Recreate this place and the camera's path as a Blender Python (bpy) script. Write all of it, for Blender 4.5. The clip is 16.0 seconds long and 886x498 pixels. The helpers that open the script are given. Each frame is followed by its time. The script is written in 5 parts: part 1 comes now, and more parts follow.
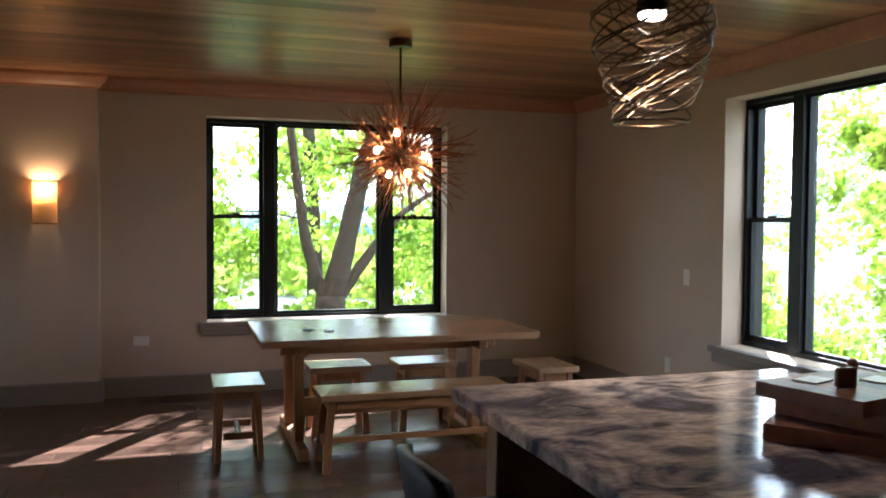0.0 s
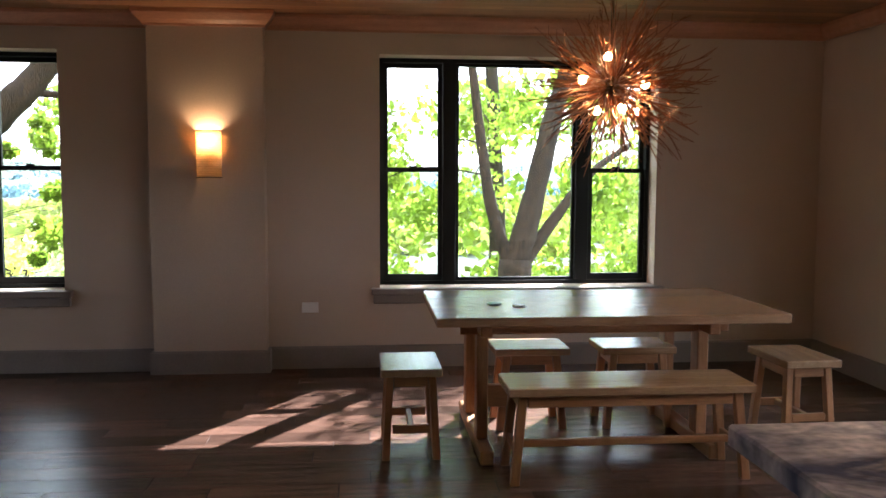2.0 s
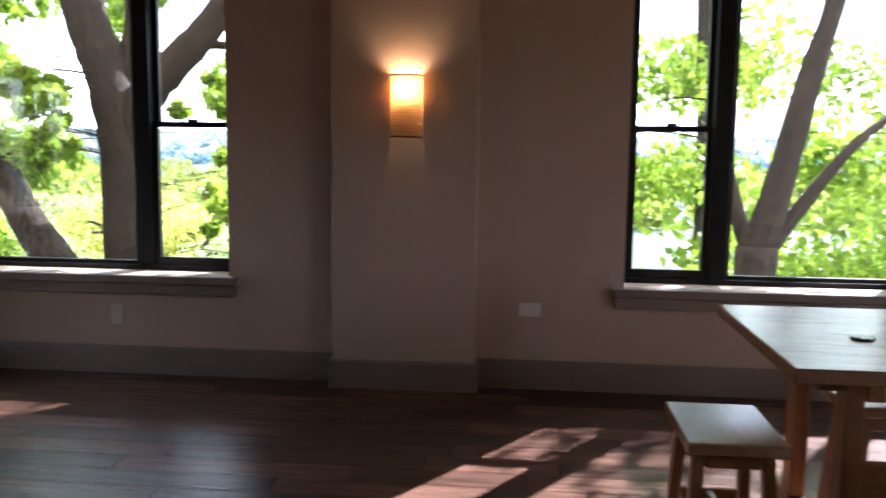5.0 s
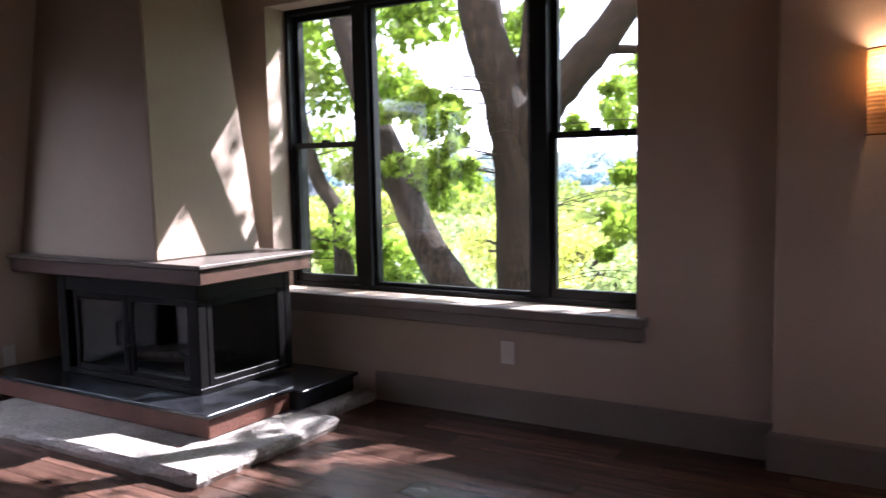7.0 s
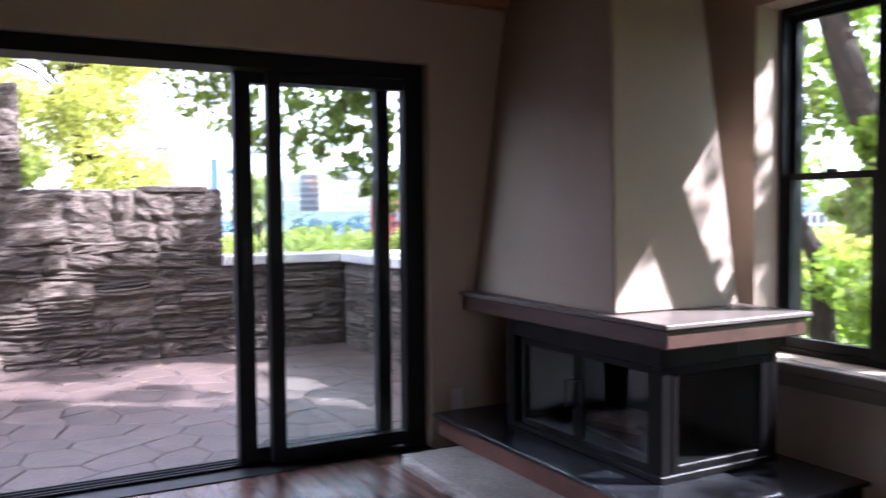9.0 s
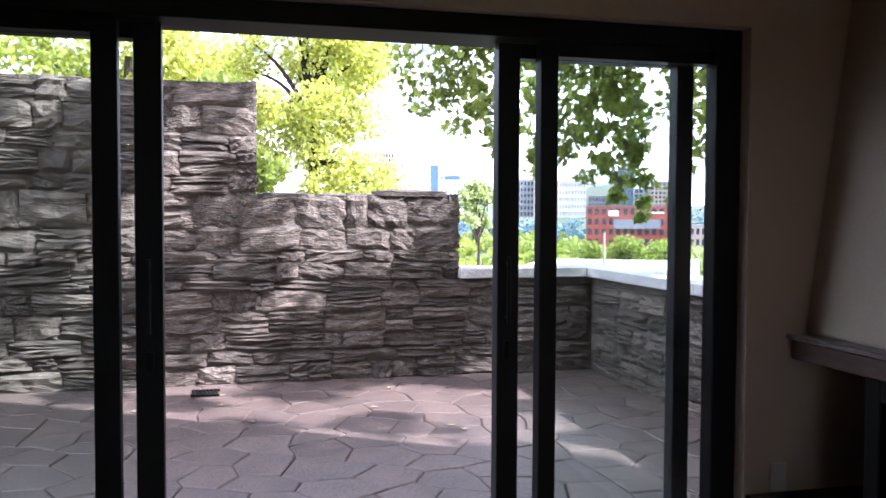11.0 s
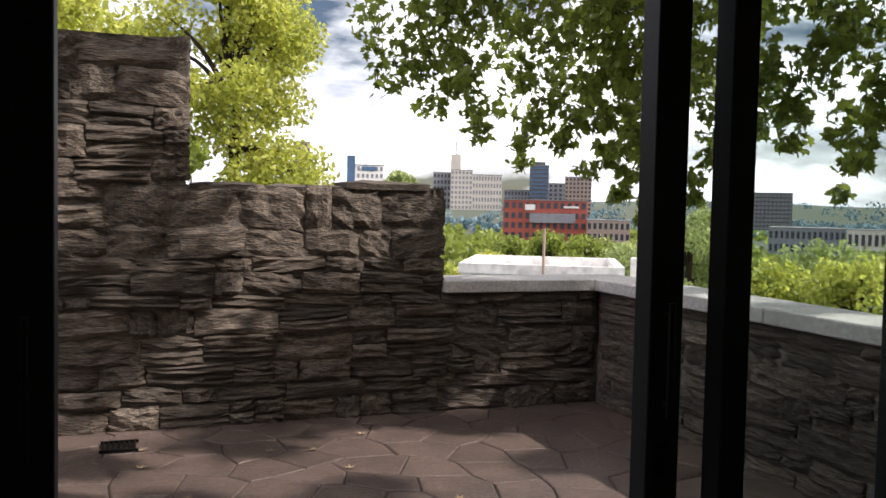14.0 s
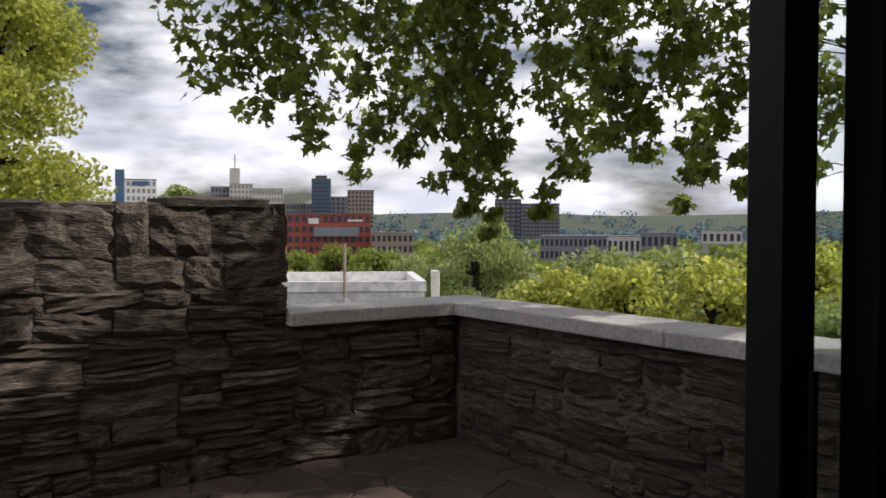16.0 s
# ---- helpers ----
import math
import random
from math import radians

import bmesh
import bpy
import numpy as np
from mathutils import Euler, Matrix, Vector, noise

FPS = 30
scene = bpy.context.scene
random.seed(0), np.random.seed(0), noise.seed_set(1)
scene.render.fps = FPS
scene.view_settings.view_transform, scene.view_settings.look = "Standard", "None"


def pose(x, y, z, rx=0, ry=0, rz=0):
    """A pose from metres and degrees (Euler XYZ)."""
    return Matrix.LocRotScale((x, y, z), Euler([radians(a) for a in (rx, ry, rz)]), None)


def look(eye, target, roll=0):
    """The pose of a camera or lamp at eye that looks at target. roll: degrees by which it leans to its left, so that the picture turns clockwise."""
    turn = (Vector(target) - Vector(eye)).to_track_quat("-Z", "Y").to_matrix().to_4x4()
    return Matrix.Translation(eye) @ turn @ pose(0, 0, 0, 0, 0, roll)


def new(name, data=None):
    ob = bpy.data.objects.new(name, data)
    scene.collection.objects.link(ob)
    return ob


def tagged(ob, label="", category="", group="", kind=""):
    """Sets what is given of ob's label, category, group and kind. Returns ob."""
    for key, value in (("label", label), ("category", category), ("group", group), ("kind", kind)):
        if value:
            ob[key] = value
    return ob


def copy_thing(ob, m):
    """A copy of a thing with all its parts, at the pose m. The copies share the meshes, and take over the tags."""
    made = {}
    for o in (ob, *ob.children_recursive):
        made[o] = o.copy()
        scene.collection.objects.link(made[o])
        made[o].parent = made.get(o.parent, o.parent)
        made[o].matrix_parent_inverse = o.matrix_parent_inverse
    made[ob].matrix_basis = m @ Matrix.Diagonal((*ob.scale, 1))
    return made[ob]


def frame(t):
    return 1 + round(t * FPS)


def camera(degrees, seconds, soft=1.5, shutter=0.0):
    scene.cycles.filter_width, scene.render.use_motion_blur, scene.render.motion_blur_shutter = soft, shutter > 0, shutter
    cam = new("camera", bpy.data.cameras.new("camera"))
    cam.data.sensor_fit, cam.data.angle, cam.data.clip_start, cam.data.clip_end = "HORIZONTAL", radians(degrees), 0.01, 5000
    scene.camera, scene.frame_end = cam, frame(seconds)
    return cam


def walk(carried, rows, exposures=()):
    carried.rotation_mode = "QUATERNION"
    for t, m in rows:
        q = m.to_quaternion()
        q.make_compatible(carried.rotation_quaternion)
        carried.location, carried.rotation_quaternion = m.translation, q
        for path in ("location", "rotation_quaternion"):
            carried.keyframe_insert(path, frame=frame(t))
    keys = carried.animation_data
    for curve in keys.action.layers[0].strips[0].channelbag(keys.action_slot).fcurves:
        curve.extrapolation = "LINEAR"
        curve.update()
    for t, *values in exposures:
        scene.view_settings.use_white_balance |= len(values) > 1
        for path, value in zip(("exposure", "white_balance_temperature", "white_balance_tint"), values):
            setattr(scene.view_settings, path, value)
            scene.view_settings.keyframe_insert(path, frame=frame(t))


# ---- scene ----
cam = camera(56.0, 16.0, shutter=0.4)
PATH = [
    (0, (-0.234, -7.428, 1.519), (0.372, -5.524, 1.446), 0.4),
    (0.5, (-0.187, -7.153, 1.502), (0.323, -5.226, 1.347), 0.0),
    (1, (-0.106, -6.908, 1.495), (0.178, -4.932, 1.375), -0.3),
    (1.5, (-0.081, -6.676, 1.471), (0.109, -4.692, 1.321), 0.6),
    (2, (-0.103, -6.379, 1.458), (0.08, -4.395, 1.289), 0.2),
    (2.5, (-0.087, -6.096, 1.423), (0.044, -4.115, 1.184), 0.3),
    (3, (-0.091, -5.827, 1.407), (0.05, -3.851, 1.132), 1.3),
    (3.2, (-0.112, -5.717, 1.396), (0.062, -3.743, 1.129), 1.5),
    (5.3, (-0.585, -4.647, 1.4), (-0.955, -2.695, 1.175), 0.0),
    (5.5, (-0.593, -4.539, 1.373), (-1.1, -2.613, 1.188), -0.4),
    (6, (-0.665, -4.269, 1.375), (-1.544, -2.481, 1.198), -0.8),
    (6.5, (-0.843, -4.097, 1.358), (-1.809, -2.353, 1.203), -0.7),
    (7, (-0.994, -3.925, 1.355), (-2.05, -2.237, 1.165), -1.2),
    (7.5, (-1.149, -3.715, 1.357), (-2.443, -2.196, 1.21), -0.8),
    (8, (-1.37, -3.619, 1.374), (-2.818, -2.248, 1.232), -0.9),
    (8.5, (-1.551, -3.531, 1.375), (-3.116, -2.289, 1.279), -1.8),
    (9, (-1.728, -3.422, 1.37), (-3.487, -2.476, 1.277), -0.5),
    (9.5, (-1.941, -3.331, 1.381), (-3.831, -2.689, 1.257), 0.5),
    (10, (-2.217, -3.315, 1.399), (-4.136, -2.76, 1.29), 0.3),
    (12.3, (-3.532, -3.387, 1.387), (-5.49, -2.985, 1.316), 0.7),
    (12.5, (-3.635, -3.394, 1.396), (-5.589, -2.973, 1.331), 0.9),
    (13, (-3.908, -3.416, 1.437), (-5.829, -2.868, 1.358), 1.3),
    (13.5, (-4.17, -3.449, 1.434), (-6.065, -2.817, 1.346), 1.0),
    (14, (-4.374, -3.452, 1.445), (-6.258, -2.787, 1.35), 1.2),
    (14.5, (-4.623, -3.466, 1.45), (-6.471, -2.709, 1.346), 1.6),
    (15, (-4.898, -3.504, 1.468), (-6.675, -2.592, 1.362), 1.2),
    (15.5, (-5.121, -3.527, 1.467), (-6.827, -2.487, 1.375), 0.5),
    (16, (-5.293, -3.53, 1.468), (-6.945, -2.405, 1.411), 0.1),
]
EXPOSURES = [(0, 2.9, 5500, 9), (3.2, 2.92, 5800, 17), (5.3, 2.5, 5600, 22), (8, 2.4, 5600, 28), (10, 2.45, 5100, 25), (12.3, 1.22, 6100, 17), (13.5, 0.65, 6400, 15), (14.5, 0.0, 6500, 15), (15.2, -0.3, 6500, 15), (16, -0.6, 6400, 14)]
walk(cam, [(t, look(eye, target, roll)) for t, eye, target, roll in PATH], EXPOSURES)

# ---- world and sun ----
SUN_TO = Vector((0.65, 1.0, 1.07)).normalized()
world = bpy.data.worlds.new("sky")
scene.world = world
world.use_nodes = True
wn, wl = world.node_tree.nodes, world.node_tree.links
wn.clear()
sky = wn.new("ShaderNodeTexSky")
sky.sky_type, sky.sun_disc = "NISHITA", False
sky.sun_elevation, sky.sun_rotation = math.asin(SUN_TO.z), math.atan2(SUN_TO.x, SUN_TO.y)
coord = wn.new("ShaderNodeTexCoord")
cmap = wn.new("ShaderNodeMapping")
cmap.inputs["Scale"].default_value = (1.3, 1.3, 4.2)
cloud = wn.new("ShaderNodeTexNoise")
cloud.inputs["Scale"].default_value, cloud.inputs["Detail"].default_value, cloud.inputs["Roughness"].default_value = 2.2, 7.0, 0.55
ramp = wn.new("ShaderNodeValToRGB")
ramp.color_ramp.elements[0].position, ramp.color_ramp.elements[1].position = 0.37, 0.53
shade_map = wn.new("ShaderNodeMapping")
shade_map.inputs["Scale"].default_value, shade_map.inputs["Location"].default_value = (2.0, 2.0, 6.5), (3, 1, 0.4)
shade = wn.new("ShaderNodeTexNoise")
shade.inputs["Scale"].default_value, shade.inputs["Detail"].default_value = 2.5, 5.0
shade_ramp = wn.new("ShaderNodeValToRGB")
shade_ramp.color_ramp.elements[0].position, shade_ramp.color_ramp.elements[1].position = 0.36, 0.62
shade_ramp.color_ramp.elements[0].color, shade_ramp.color_ramp.elements[1].color = (21, 21.5, 24.5, 1), (36, 36, 36, 1)
mix = wn.new("ShaderNodeMixRGB")
back = wn.new("ShaderNodeBackground")
back.inputs["Strength"].default_value = 0.055
wout = wn.new("ShaderNodeOutputWorld")
for a, b in ((coord.outputs["Generated"], cmap.inputs[0]), (cmap.outputs[0], cloud.inputs["Vector"]), (cloud.outputs["Fac"], ramp.inputs[0]),
             (coord.outputs["Generated"], shade_map.inputs[0]), (shade_map.outputs[0], shade.inputs["Vector"]), (shade.outputs["Fac"], shade_ramp.inputs[0]),
             (ramp.outputs[0], mix.inputs[0]), (sky.outputs[0], mix.inputs[1]), (shade_ramp.outputs[0], mix.inputs[2]),
             (mix.outputs[0], back.inputs[0]), (back.outputs[0], wout.inputs[0])):
    wl.new(a, b)
sun = new("sun", bpy.data.lights.new("sun", "SUN"))
sun.data.energy, sun.data.angle, sun.data.color = 5.0, radians(0.6), (1.0, 0.95, 0.86)
sun.matrix_world = look((20, 30, 30), Vector((20, 30, 30)) - SUN_TO)


# ---- materials ----
def mat(name, c1, c2=None, rough=0.6, metal=0.0, scale=6.0, fine=70.0, bump=0.15, stretch=(1, 1, 1), rand=0.0, vary=0.25,
        translucent=0.0, emit=None, strength=0.0, spec=0.5, wave=0.0, island=False, detail=6.0, contrast=0.22):
    """A surface of two colours mingled by coarse noise, with fine grain, relief and chance between pieces."""
    c2 = c2 or tuple(v * 0.75 for v in c1)
    m = bpy.data.materials.new(name)
    m.use_nodes = True
    n, l = m.node_tree.nodes, m.node_tree.links
    bs = n["Principled BSDF"]
    tc, mp = n.new("ShaderNodeTexCoord"), n.new("ShaderNodeMapping")
    mp.inputs["Scale"].default_value = stretch
    l.new(tc.outputs["Object"], mp.inputs[0])
    vec = mp.outputs[0]
    chance = None
    if rand:
        if island:
            chance = n.new("ShaderNodeNewGeometry").outputs["Random Per Island"]
        else:
            chance = n.new("ShaderNodeObjectInfo").outputs["Random"]
        mul = n.new("ShaderNodeMath")
        mul.operation = "MULTIPLY"
        mul.inputs[1].default_value = 37.0
        l.new(chance, mul.inputs[0])
        add = n.new("ShaderNodeVectorMath")
        add.operation = "ADD"
        l.new(vec, add.inputs[0])
        l.new(mul.outputs[0], add.inputs[1])
        vec = add.outputs[0]
    coarse, grain = n.new("ShaderNodeTexNoise"), n.new("ShaderNodeTexNoise")
    coarse.inputs["Scale"].default_value, coarse.inputs["Detail"].default_value = scale, detail
    coarse.inputs["Distortion"].default_value = wave
    grain.inputs["Scale"].default_value, grain.inputs["Detail"].default_value = fine, 4
    l.new(vec, coarse.inputs["Vector"])
    l.new(vec, grain.inputs["Vector"])
    rp = n.new("ShaderNodeValToRGB")
    rp.color_ramp.elements[0].position, rp.color_ramp.elements[1].position = 0.5 - contrast, 0.5 + contrast
    rp.color_ramp.elements[0].color, rp.color_ramp.elements[1].color = (*c2, 1), (*c1, 1)
    l.new(coarse.outputs["Fac"], rp.inputs[0])
    hsv = n.new("ShaderNodeHueSaturation")
    mr = n.new("ShaderNodeMapRange")
    mr.inputs["From Min"].default_value, mr.inputs["From Max"].default_value = 0.3, 0.7
    mr.inputs["To Min"].default_value, mr.inputs["To Max"].default_value = 1 - vary, 1 + vary
    l.new(grain.outputs["Fac"], mr.inputs["Value"])
    value = mr.outputs[0]
    if rand:
        mr2 = n.new("ShaderNodeMapRange")
        mr2.inputs["To Min"].default_value, mr2.inputs["To Max"].default_value = 1 - rand, 1 + rand
        l.new(chance, mr2.inputs["Value"])
        mm = n.new("ShaderNodeMath")
        mm.operation = "MULTIPLY"
        l.new(value, mm.inputs[0])
        l.new(mr2.outputs[0], mm.inputs[1])
        value = mm.outputs[0]
    l.new(value, hsv.inputs["Value"])
    l.new(rp.outputs[0], hsv.inputs["Color"])
    l.new(hsv.outputs[0], bs.inputs["Base Color"])
    bs.inputs["Roughness"].default_value, bs.inputs["Metallic"].default_value = rough, metal
    bs.inputs["Specular IOR Level"].default_value = spec
    if bump:
        bp = n.new("ShaderNodeBump")
        bp.inputs["Strength"].default_value, bp.inputs["Distance"].default_value = bump, 0.02
        sm = n.new("ShaderNodeMath")
        sm.operation = "ADD"
        l.new(coarse.outputs["Fac"], sm.inputs[0])
        l.new(grain.outputs["Fac"], sm.inputs[1])
        l.new(sm.outputs[0], bp.inputs["Height"])
        l.new(bp.outputs[0], bs.inputs["Normal"])
    if translucent:
        tr, mx = n.new("ShaderNodeBsdfTranslucent"), n.new("ShaderNodeMixShader")
        mx.inputs[0].default_value = translucent
        l.new(hsv.outputs[0], tr.inputs["Color"])
        l.new(bs.outputs[0], mx.inputs[1])
        l.new(tr.outputs[0], mx.inputs[2])
        l.new(mx.outputs[0], n["Material Output"].inputs[0])
    if emit:
        bs.inputs["Emission Color"].default_value, bs.inputs["Emission Strength"].default_value = (*emit, 1), strength
    return m


def glass_mat(name, tint=(0.93, 0.96, 0.95), gloss=1.0):
    m = bpy.data.materials.new(name)
    m.use_nodes = True
    n, l = m.node_tree.nodes, m.node_tree.links
    n.remove(n["Principled BSDF"])
    tr, gl, mx, lw, pw, mr = (n.new(k) for k in ("ShaderNodeBsdfTransparent", "ShaderNodeBsdfGlossy", "ShaderNodeMixShader", "ShaderNodeLayerWeight", "ShaderNodeMath", "ShaderNodeMapRange"))
    tr.inputs[0].default_value = (*tint, 1)
    gl.inputs["Roughness"].default_value = 0.01
    pw.operation, pw.inputs[1].default_value = "POWER", 4.0
    mr.inputs["To Min"].default_value, mr.inputs["To Max"].default_value = 0.035 * gloss, 0.6 * gloss
    l.new(lw.outputs["Facing"], pw.inputs[0])
    l.new(pw.outputs[0], mr.inputs["Value"])
    l.new(mr.outputs[0], mx.inputs[0])
    l.new(tr.outputs[0], mx.inputs[1])
    l.new(gl.outputs[0], mx.inputs[2])
    l.new(mx.outputs[0], n["Material Output"].inputs[0])
    return m


PLASTER = mat("plaster", (0.55, 0.44, 0.34), (0.50, 0.398, 0.305), rough=0.85, scale=1.5, fine=140, bump=0.08, vary=0.04)
HOOD = mat("hood_plaster", (0.41, 0.325, 0.245), (0.36, 0.285, 0.215), rough=0.8, scale=2, fine=120, bump=0.1, vary=0.05)
TRIM = mat("taupe_trim", (0.25, 0.21, 0.175), (0.21, 0.18, 0.15), rough=0.5, scale=3, fine=80, bump=0.05, vary=0.06)
CROWN = mat("crown_wood", (0.46, 0.22, 0.12), (0.36, 0.16, 0.085), rough=0.4, scale=3, fine=30, stretch=(1, 8, 8), vary=0.15)
CEILW = mat("ceiling_wood", (0.42, 0.22, 0.10), (0.22, 0.095, 0.04), rough=0.38, scale=1.6, fine=14, stretch=(0.5, 9, 9), rand=0.42, island=True, vary=0.2, bump=0.06)
FLOORW = mat("floor_wood", (0.135, 0.072, 0.05), (0.06, 0.032, 0.023), rough=0.22, scale=2.2, fine=16, stretch=(1, 11, 11), rand=0.4, vary=0.25, bump=0.12)
FLOORW2 = mat("floor_wood_rest", (0.135, 0.072, 0.05), (0.06, 0.032, 0.023), rough=0.22, scale=2.2, fine=16, stretch=(1, 11, 11), rand=0.4, island=True, vary=0.25, bump=0.12)
GROOVE = mat("dark_groove", (0.012, 0.008, 0.006), rough=0.8)
BLACK = mat("black_frame", (0.009, 0.0105, 0.011), (0.006, 0.007, 0.0075), rough=0.5, spec=0.25, scale=5, fine=90, bump=0.03, vary=0.1)
METAL = mat("black_iron", (0.006, 0.0055, 0.005), (0.004, 0.0038, 0.0035), rough=0.42, metal=0.0, spec=0.15, scale=8, bump=0.08)
GLASS = glass_mat("window_glass")
WHITE = mat("white_plastic", (0.78, 0.75, 0.69), (0.73, 0.70, 0.65), rough=0.4, bump=0.02, vary=0.03)
def wood(name, c1, c2, stretch, rand=0.12, rough=0.42):
    return mat(name, c1, c2, rough=rough, scale=2.6, fine=24, stretch=stretch, rand=rand, vary=0.16, bump=0.08, wave=0.6)
OAKX = wood("oak_along", (0.43, 0.21, 0.09), (0.28, 0.12, 0.048), (1, 10, 10))
OAKY = wood("oak_across", (0.43, 0.21, 0.09), (0.28, 0.12, 0.048), (10, 1, 10))
OAKZ = wood("oak_upright", (0.42, 0.205, 0.088), (0.27, 0.115, 0.046), (10, 10, 1))
TOPW = wood("table_wood", (0.41, 0.24, 0.13), (0.27, 0.14, 0.072), (1, 12, 12), rough=0.22)
STTOP = wood("stool_top_wood", (0.45, 0.28, 0.16), (0.33, 0.19, 0.10), (10, 1, 10), rough=0.2)
BOARD = wood("board_wood", (0.30, 0.115, 0.06), (0.13, 0.05, 0.03), (18, 1, 1), rand=0.55)
GRANITE = mat("granite", (0.84, 0.68, 0.64), (0.11, 0.11, 0.165), rough=0.12, scale=3.2, fine=26, wave=1.5, vary=0.3, bump=0.02, stretch=(1.2, 1.7, 1.2), contrast=0.13, detail=10)
CABINET = mat("dark_cabinet", (0.055, 0.03, 0.022), (0.035, 0.02, 0.015), rough=0.45, scale=2, fine=22, stretch=(9, 9, 1), vary=0.15)
PANEL = wood("island_panel_wood", (0.42, 0.28, 0.17), (0.34, 0.21, 0.12), (9, 9, 1))
LEATHER = mat("blue_leather", (0.045, 0.062, 0.092), (0.032, 0.045, 0.07), rough=0.42, scale=7, fine=160, bump=0.2)
SLATE = mat("slate", (0.015, 0.016, 0.019), (0.011, 0.012, 0.014), rough=0.24, scale=5, fine=60, bump=0.2)
HEARTH = mat("red_hearth_tile", (0.15, 0.06, 0.038), (0.09, 0.037, 0.025), rough=0.5, scale=6, fine=70)
LIMEST = mat("hearth_limestone", (0.42, 0.385, 0.335), (0.30, 0.275, 0.24), rough=0.75, scale=5, fine=60, bump=0.5)
MANTEL = mat("mantel_wood", (0.085, 0.045, 0.03), (0.05, 0.026, 0.018), rough=0.4, scale=2.5, fine=26, stretch=(1, 8, 8))
MANTOP = mat("mantel_top", (0.17, 0.145, 0.125), (0.12, 0.1, 0.086), rough=0.3, scale=4, fine=60)
STONE = mat("limestone", (0.185, 0.145, 0.114), (0.038, 0.031, 0.026), rough=0.9, scale=2.0, fine=6, stretch=(1, 2.2, 4.2), rand=0.34, vary=0.45, bump=1.0, detail=9, wave=0.6)
MORTAR = mat("mortar", (0.19, 0.165, 0.14), (0.11, 0.095, 0.085), rough=0.95, scale=6, fine=50, bump=0.8)
CAP = mat("concrete_cap", (0.54, 0.51, 0.49), (0.42, 0.40, 0.39), rough=0.8, scale=4, fine=60, bump=0.25)
FLAG = mat("stamped_concrete", (0.125, 0.088, 0.073), (0.078, 0.057, 0.05), rough=0.5, scale=3.5, fine=40, rand=0.14, bump=0.35)
JOINT = mat("patio_joint", (0.06, 0.045, 0.038), (0.04, 0.03, 0.026), rough=0.9, bump=0.4)
BARK = mat("bark", (0.055, 0.035, 0.021), (0.011, 0.008, 0.0055), rough=0.95, scale=17, fine=50, stretch=(2.2, 2.2, 0.45), bump=1.0, vary=0.5, contrast=0.14)
GRASS = mat("ground_cover", (0.065, 0.08, 0.045), (0.04, 0.052, 0.032), rough=0.95, scale=0.02, fine=0.3, bump=0.0, vary=0.4)
def leaf(name, c1, c2, tr=0.45):
    return mat(name, c1, c2, rough=0.45, scale=0.9, fine=6, bump=0.0, rand=0.4, island=True, vary=0.25, translucent=tr)
LEAF = leaf("maple_leaf", (0.31, 0.42, 0.045), (0.19, 0.3, 0.03), 0.6)
LEAFY = leaf("yellowing_leaf", (0.58, 0.56, 0.12), (0.36, 0.42, 0.08), 0.6)
LEAFD = leaf("dark_leaf", (0.29, 0.34, 0.06), (0.17, 0.22, 0.04), 0.6)
LEAFW = leaf("willow_leaf", (0.40, 0.46, 0.17), (0.27, 0.33, 0.12), 0.5)
# leaf colour with blue aerial haze mixed into it
LEAFHAZE = leaf("hazed_woods_leaf", (0.12, 0.2, 0.22), (0.085, 0.15, 0.19), 0.3)
DRYLEAF = mat("dry_leaf", (0.34, 0.26, 0.17), (0.22, 0.15, 0.09), rough=0.8, scale=20, bump=0.1, rand=0.3)
SHADE = mat("woven_shade", (0.80, 0.64, 0.43), (0.68, 0.50, 0.31), rough=0.8, scale=12, fine=120, stretch=(1, 1, 6), bump=0.3, translucent=0.6)
BRONZE = mat("bronze", (0.10, 0.06, 0.035), (0.06, 0.035, 0.02), rough=0.4, metal=0.85, bump=0.05)
TWIG = mat("copper_twig", (0.36, 0.15, 0.07), (0.2, 0.075, 0.035), rough=0.35, metal=0.7, scale=9, bump=0.2)
BULB = mat("lit_bulb", (1, 0.8, 0.5), emit=(1, 0.62, 0.25), strength=15, bump=0)
LED = mat("lit_led", (1, 0.9, 0.7), emit=(1, 0.82, 0.55), strength=10, bump=0)


# ---- mesh helpers ----
def box(bm, x0, x1, y0, y1, z0, z1):
    v = [bm.verts.new((x, y, z)) for z in (z0, z1) for x, y in ((x0, y0), (x1, y0), (x1, y1), (x0, y1))]
    for f in ((3, 2, 1, 0), (4, 5, 6, 7), (0, 1, 5, 4), (1, 2, 6, 5), (2, 3, 7, 6), (3, 0, 4, 7)):
        bm.faces.new([v[i] for i in f])
    return v


def tube(bm, pts, radii, seg=8, cap=True):
    pts = [Vector(p) for p in pts]
    rings, side = [], None
    for i, p in enumerate(pts):
        d = (pts[min(i + 1, len(pts) - 1)] - pts[max(i - 1, 0)]).normalized()
        if side is None:
            side = d.cross(Vector((0.31, 0.95, 0.05)) if abs(d.z) > 0.9 else Vector((0, 0, 1))).normalized()
        else:
            side = (side - d * side.dot(d)).normalized()
        up = side.cross(d)
        r = radii[i] if hasattr(radii, "__len__") else radii
        rings.append([bm.verts.new(p + (side * math.cos(a) + up * math.sin(a)) * r) for a in (2 * math.pi * k / seg for k in range(seg))])
    for a, b in zip(rings, rings[1:]):
        for k in range(seg):
            bm.faces.new((a[k], b[k], b[(k + 1) % seg], a[(k + 1) % seg]))
    if cap:
        bm.faces.new(rings[0])
        bm.faces.new(rings[-1][::-1])


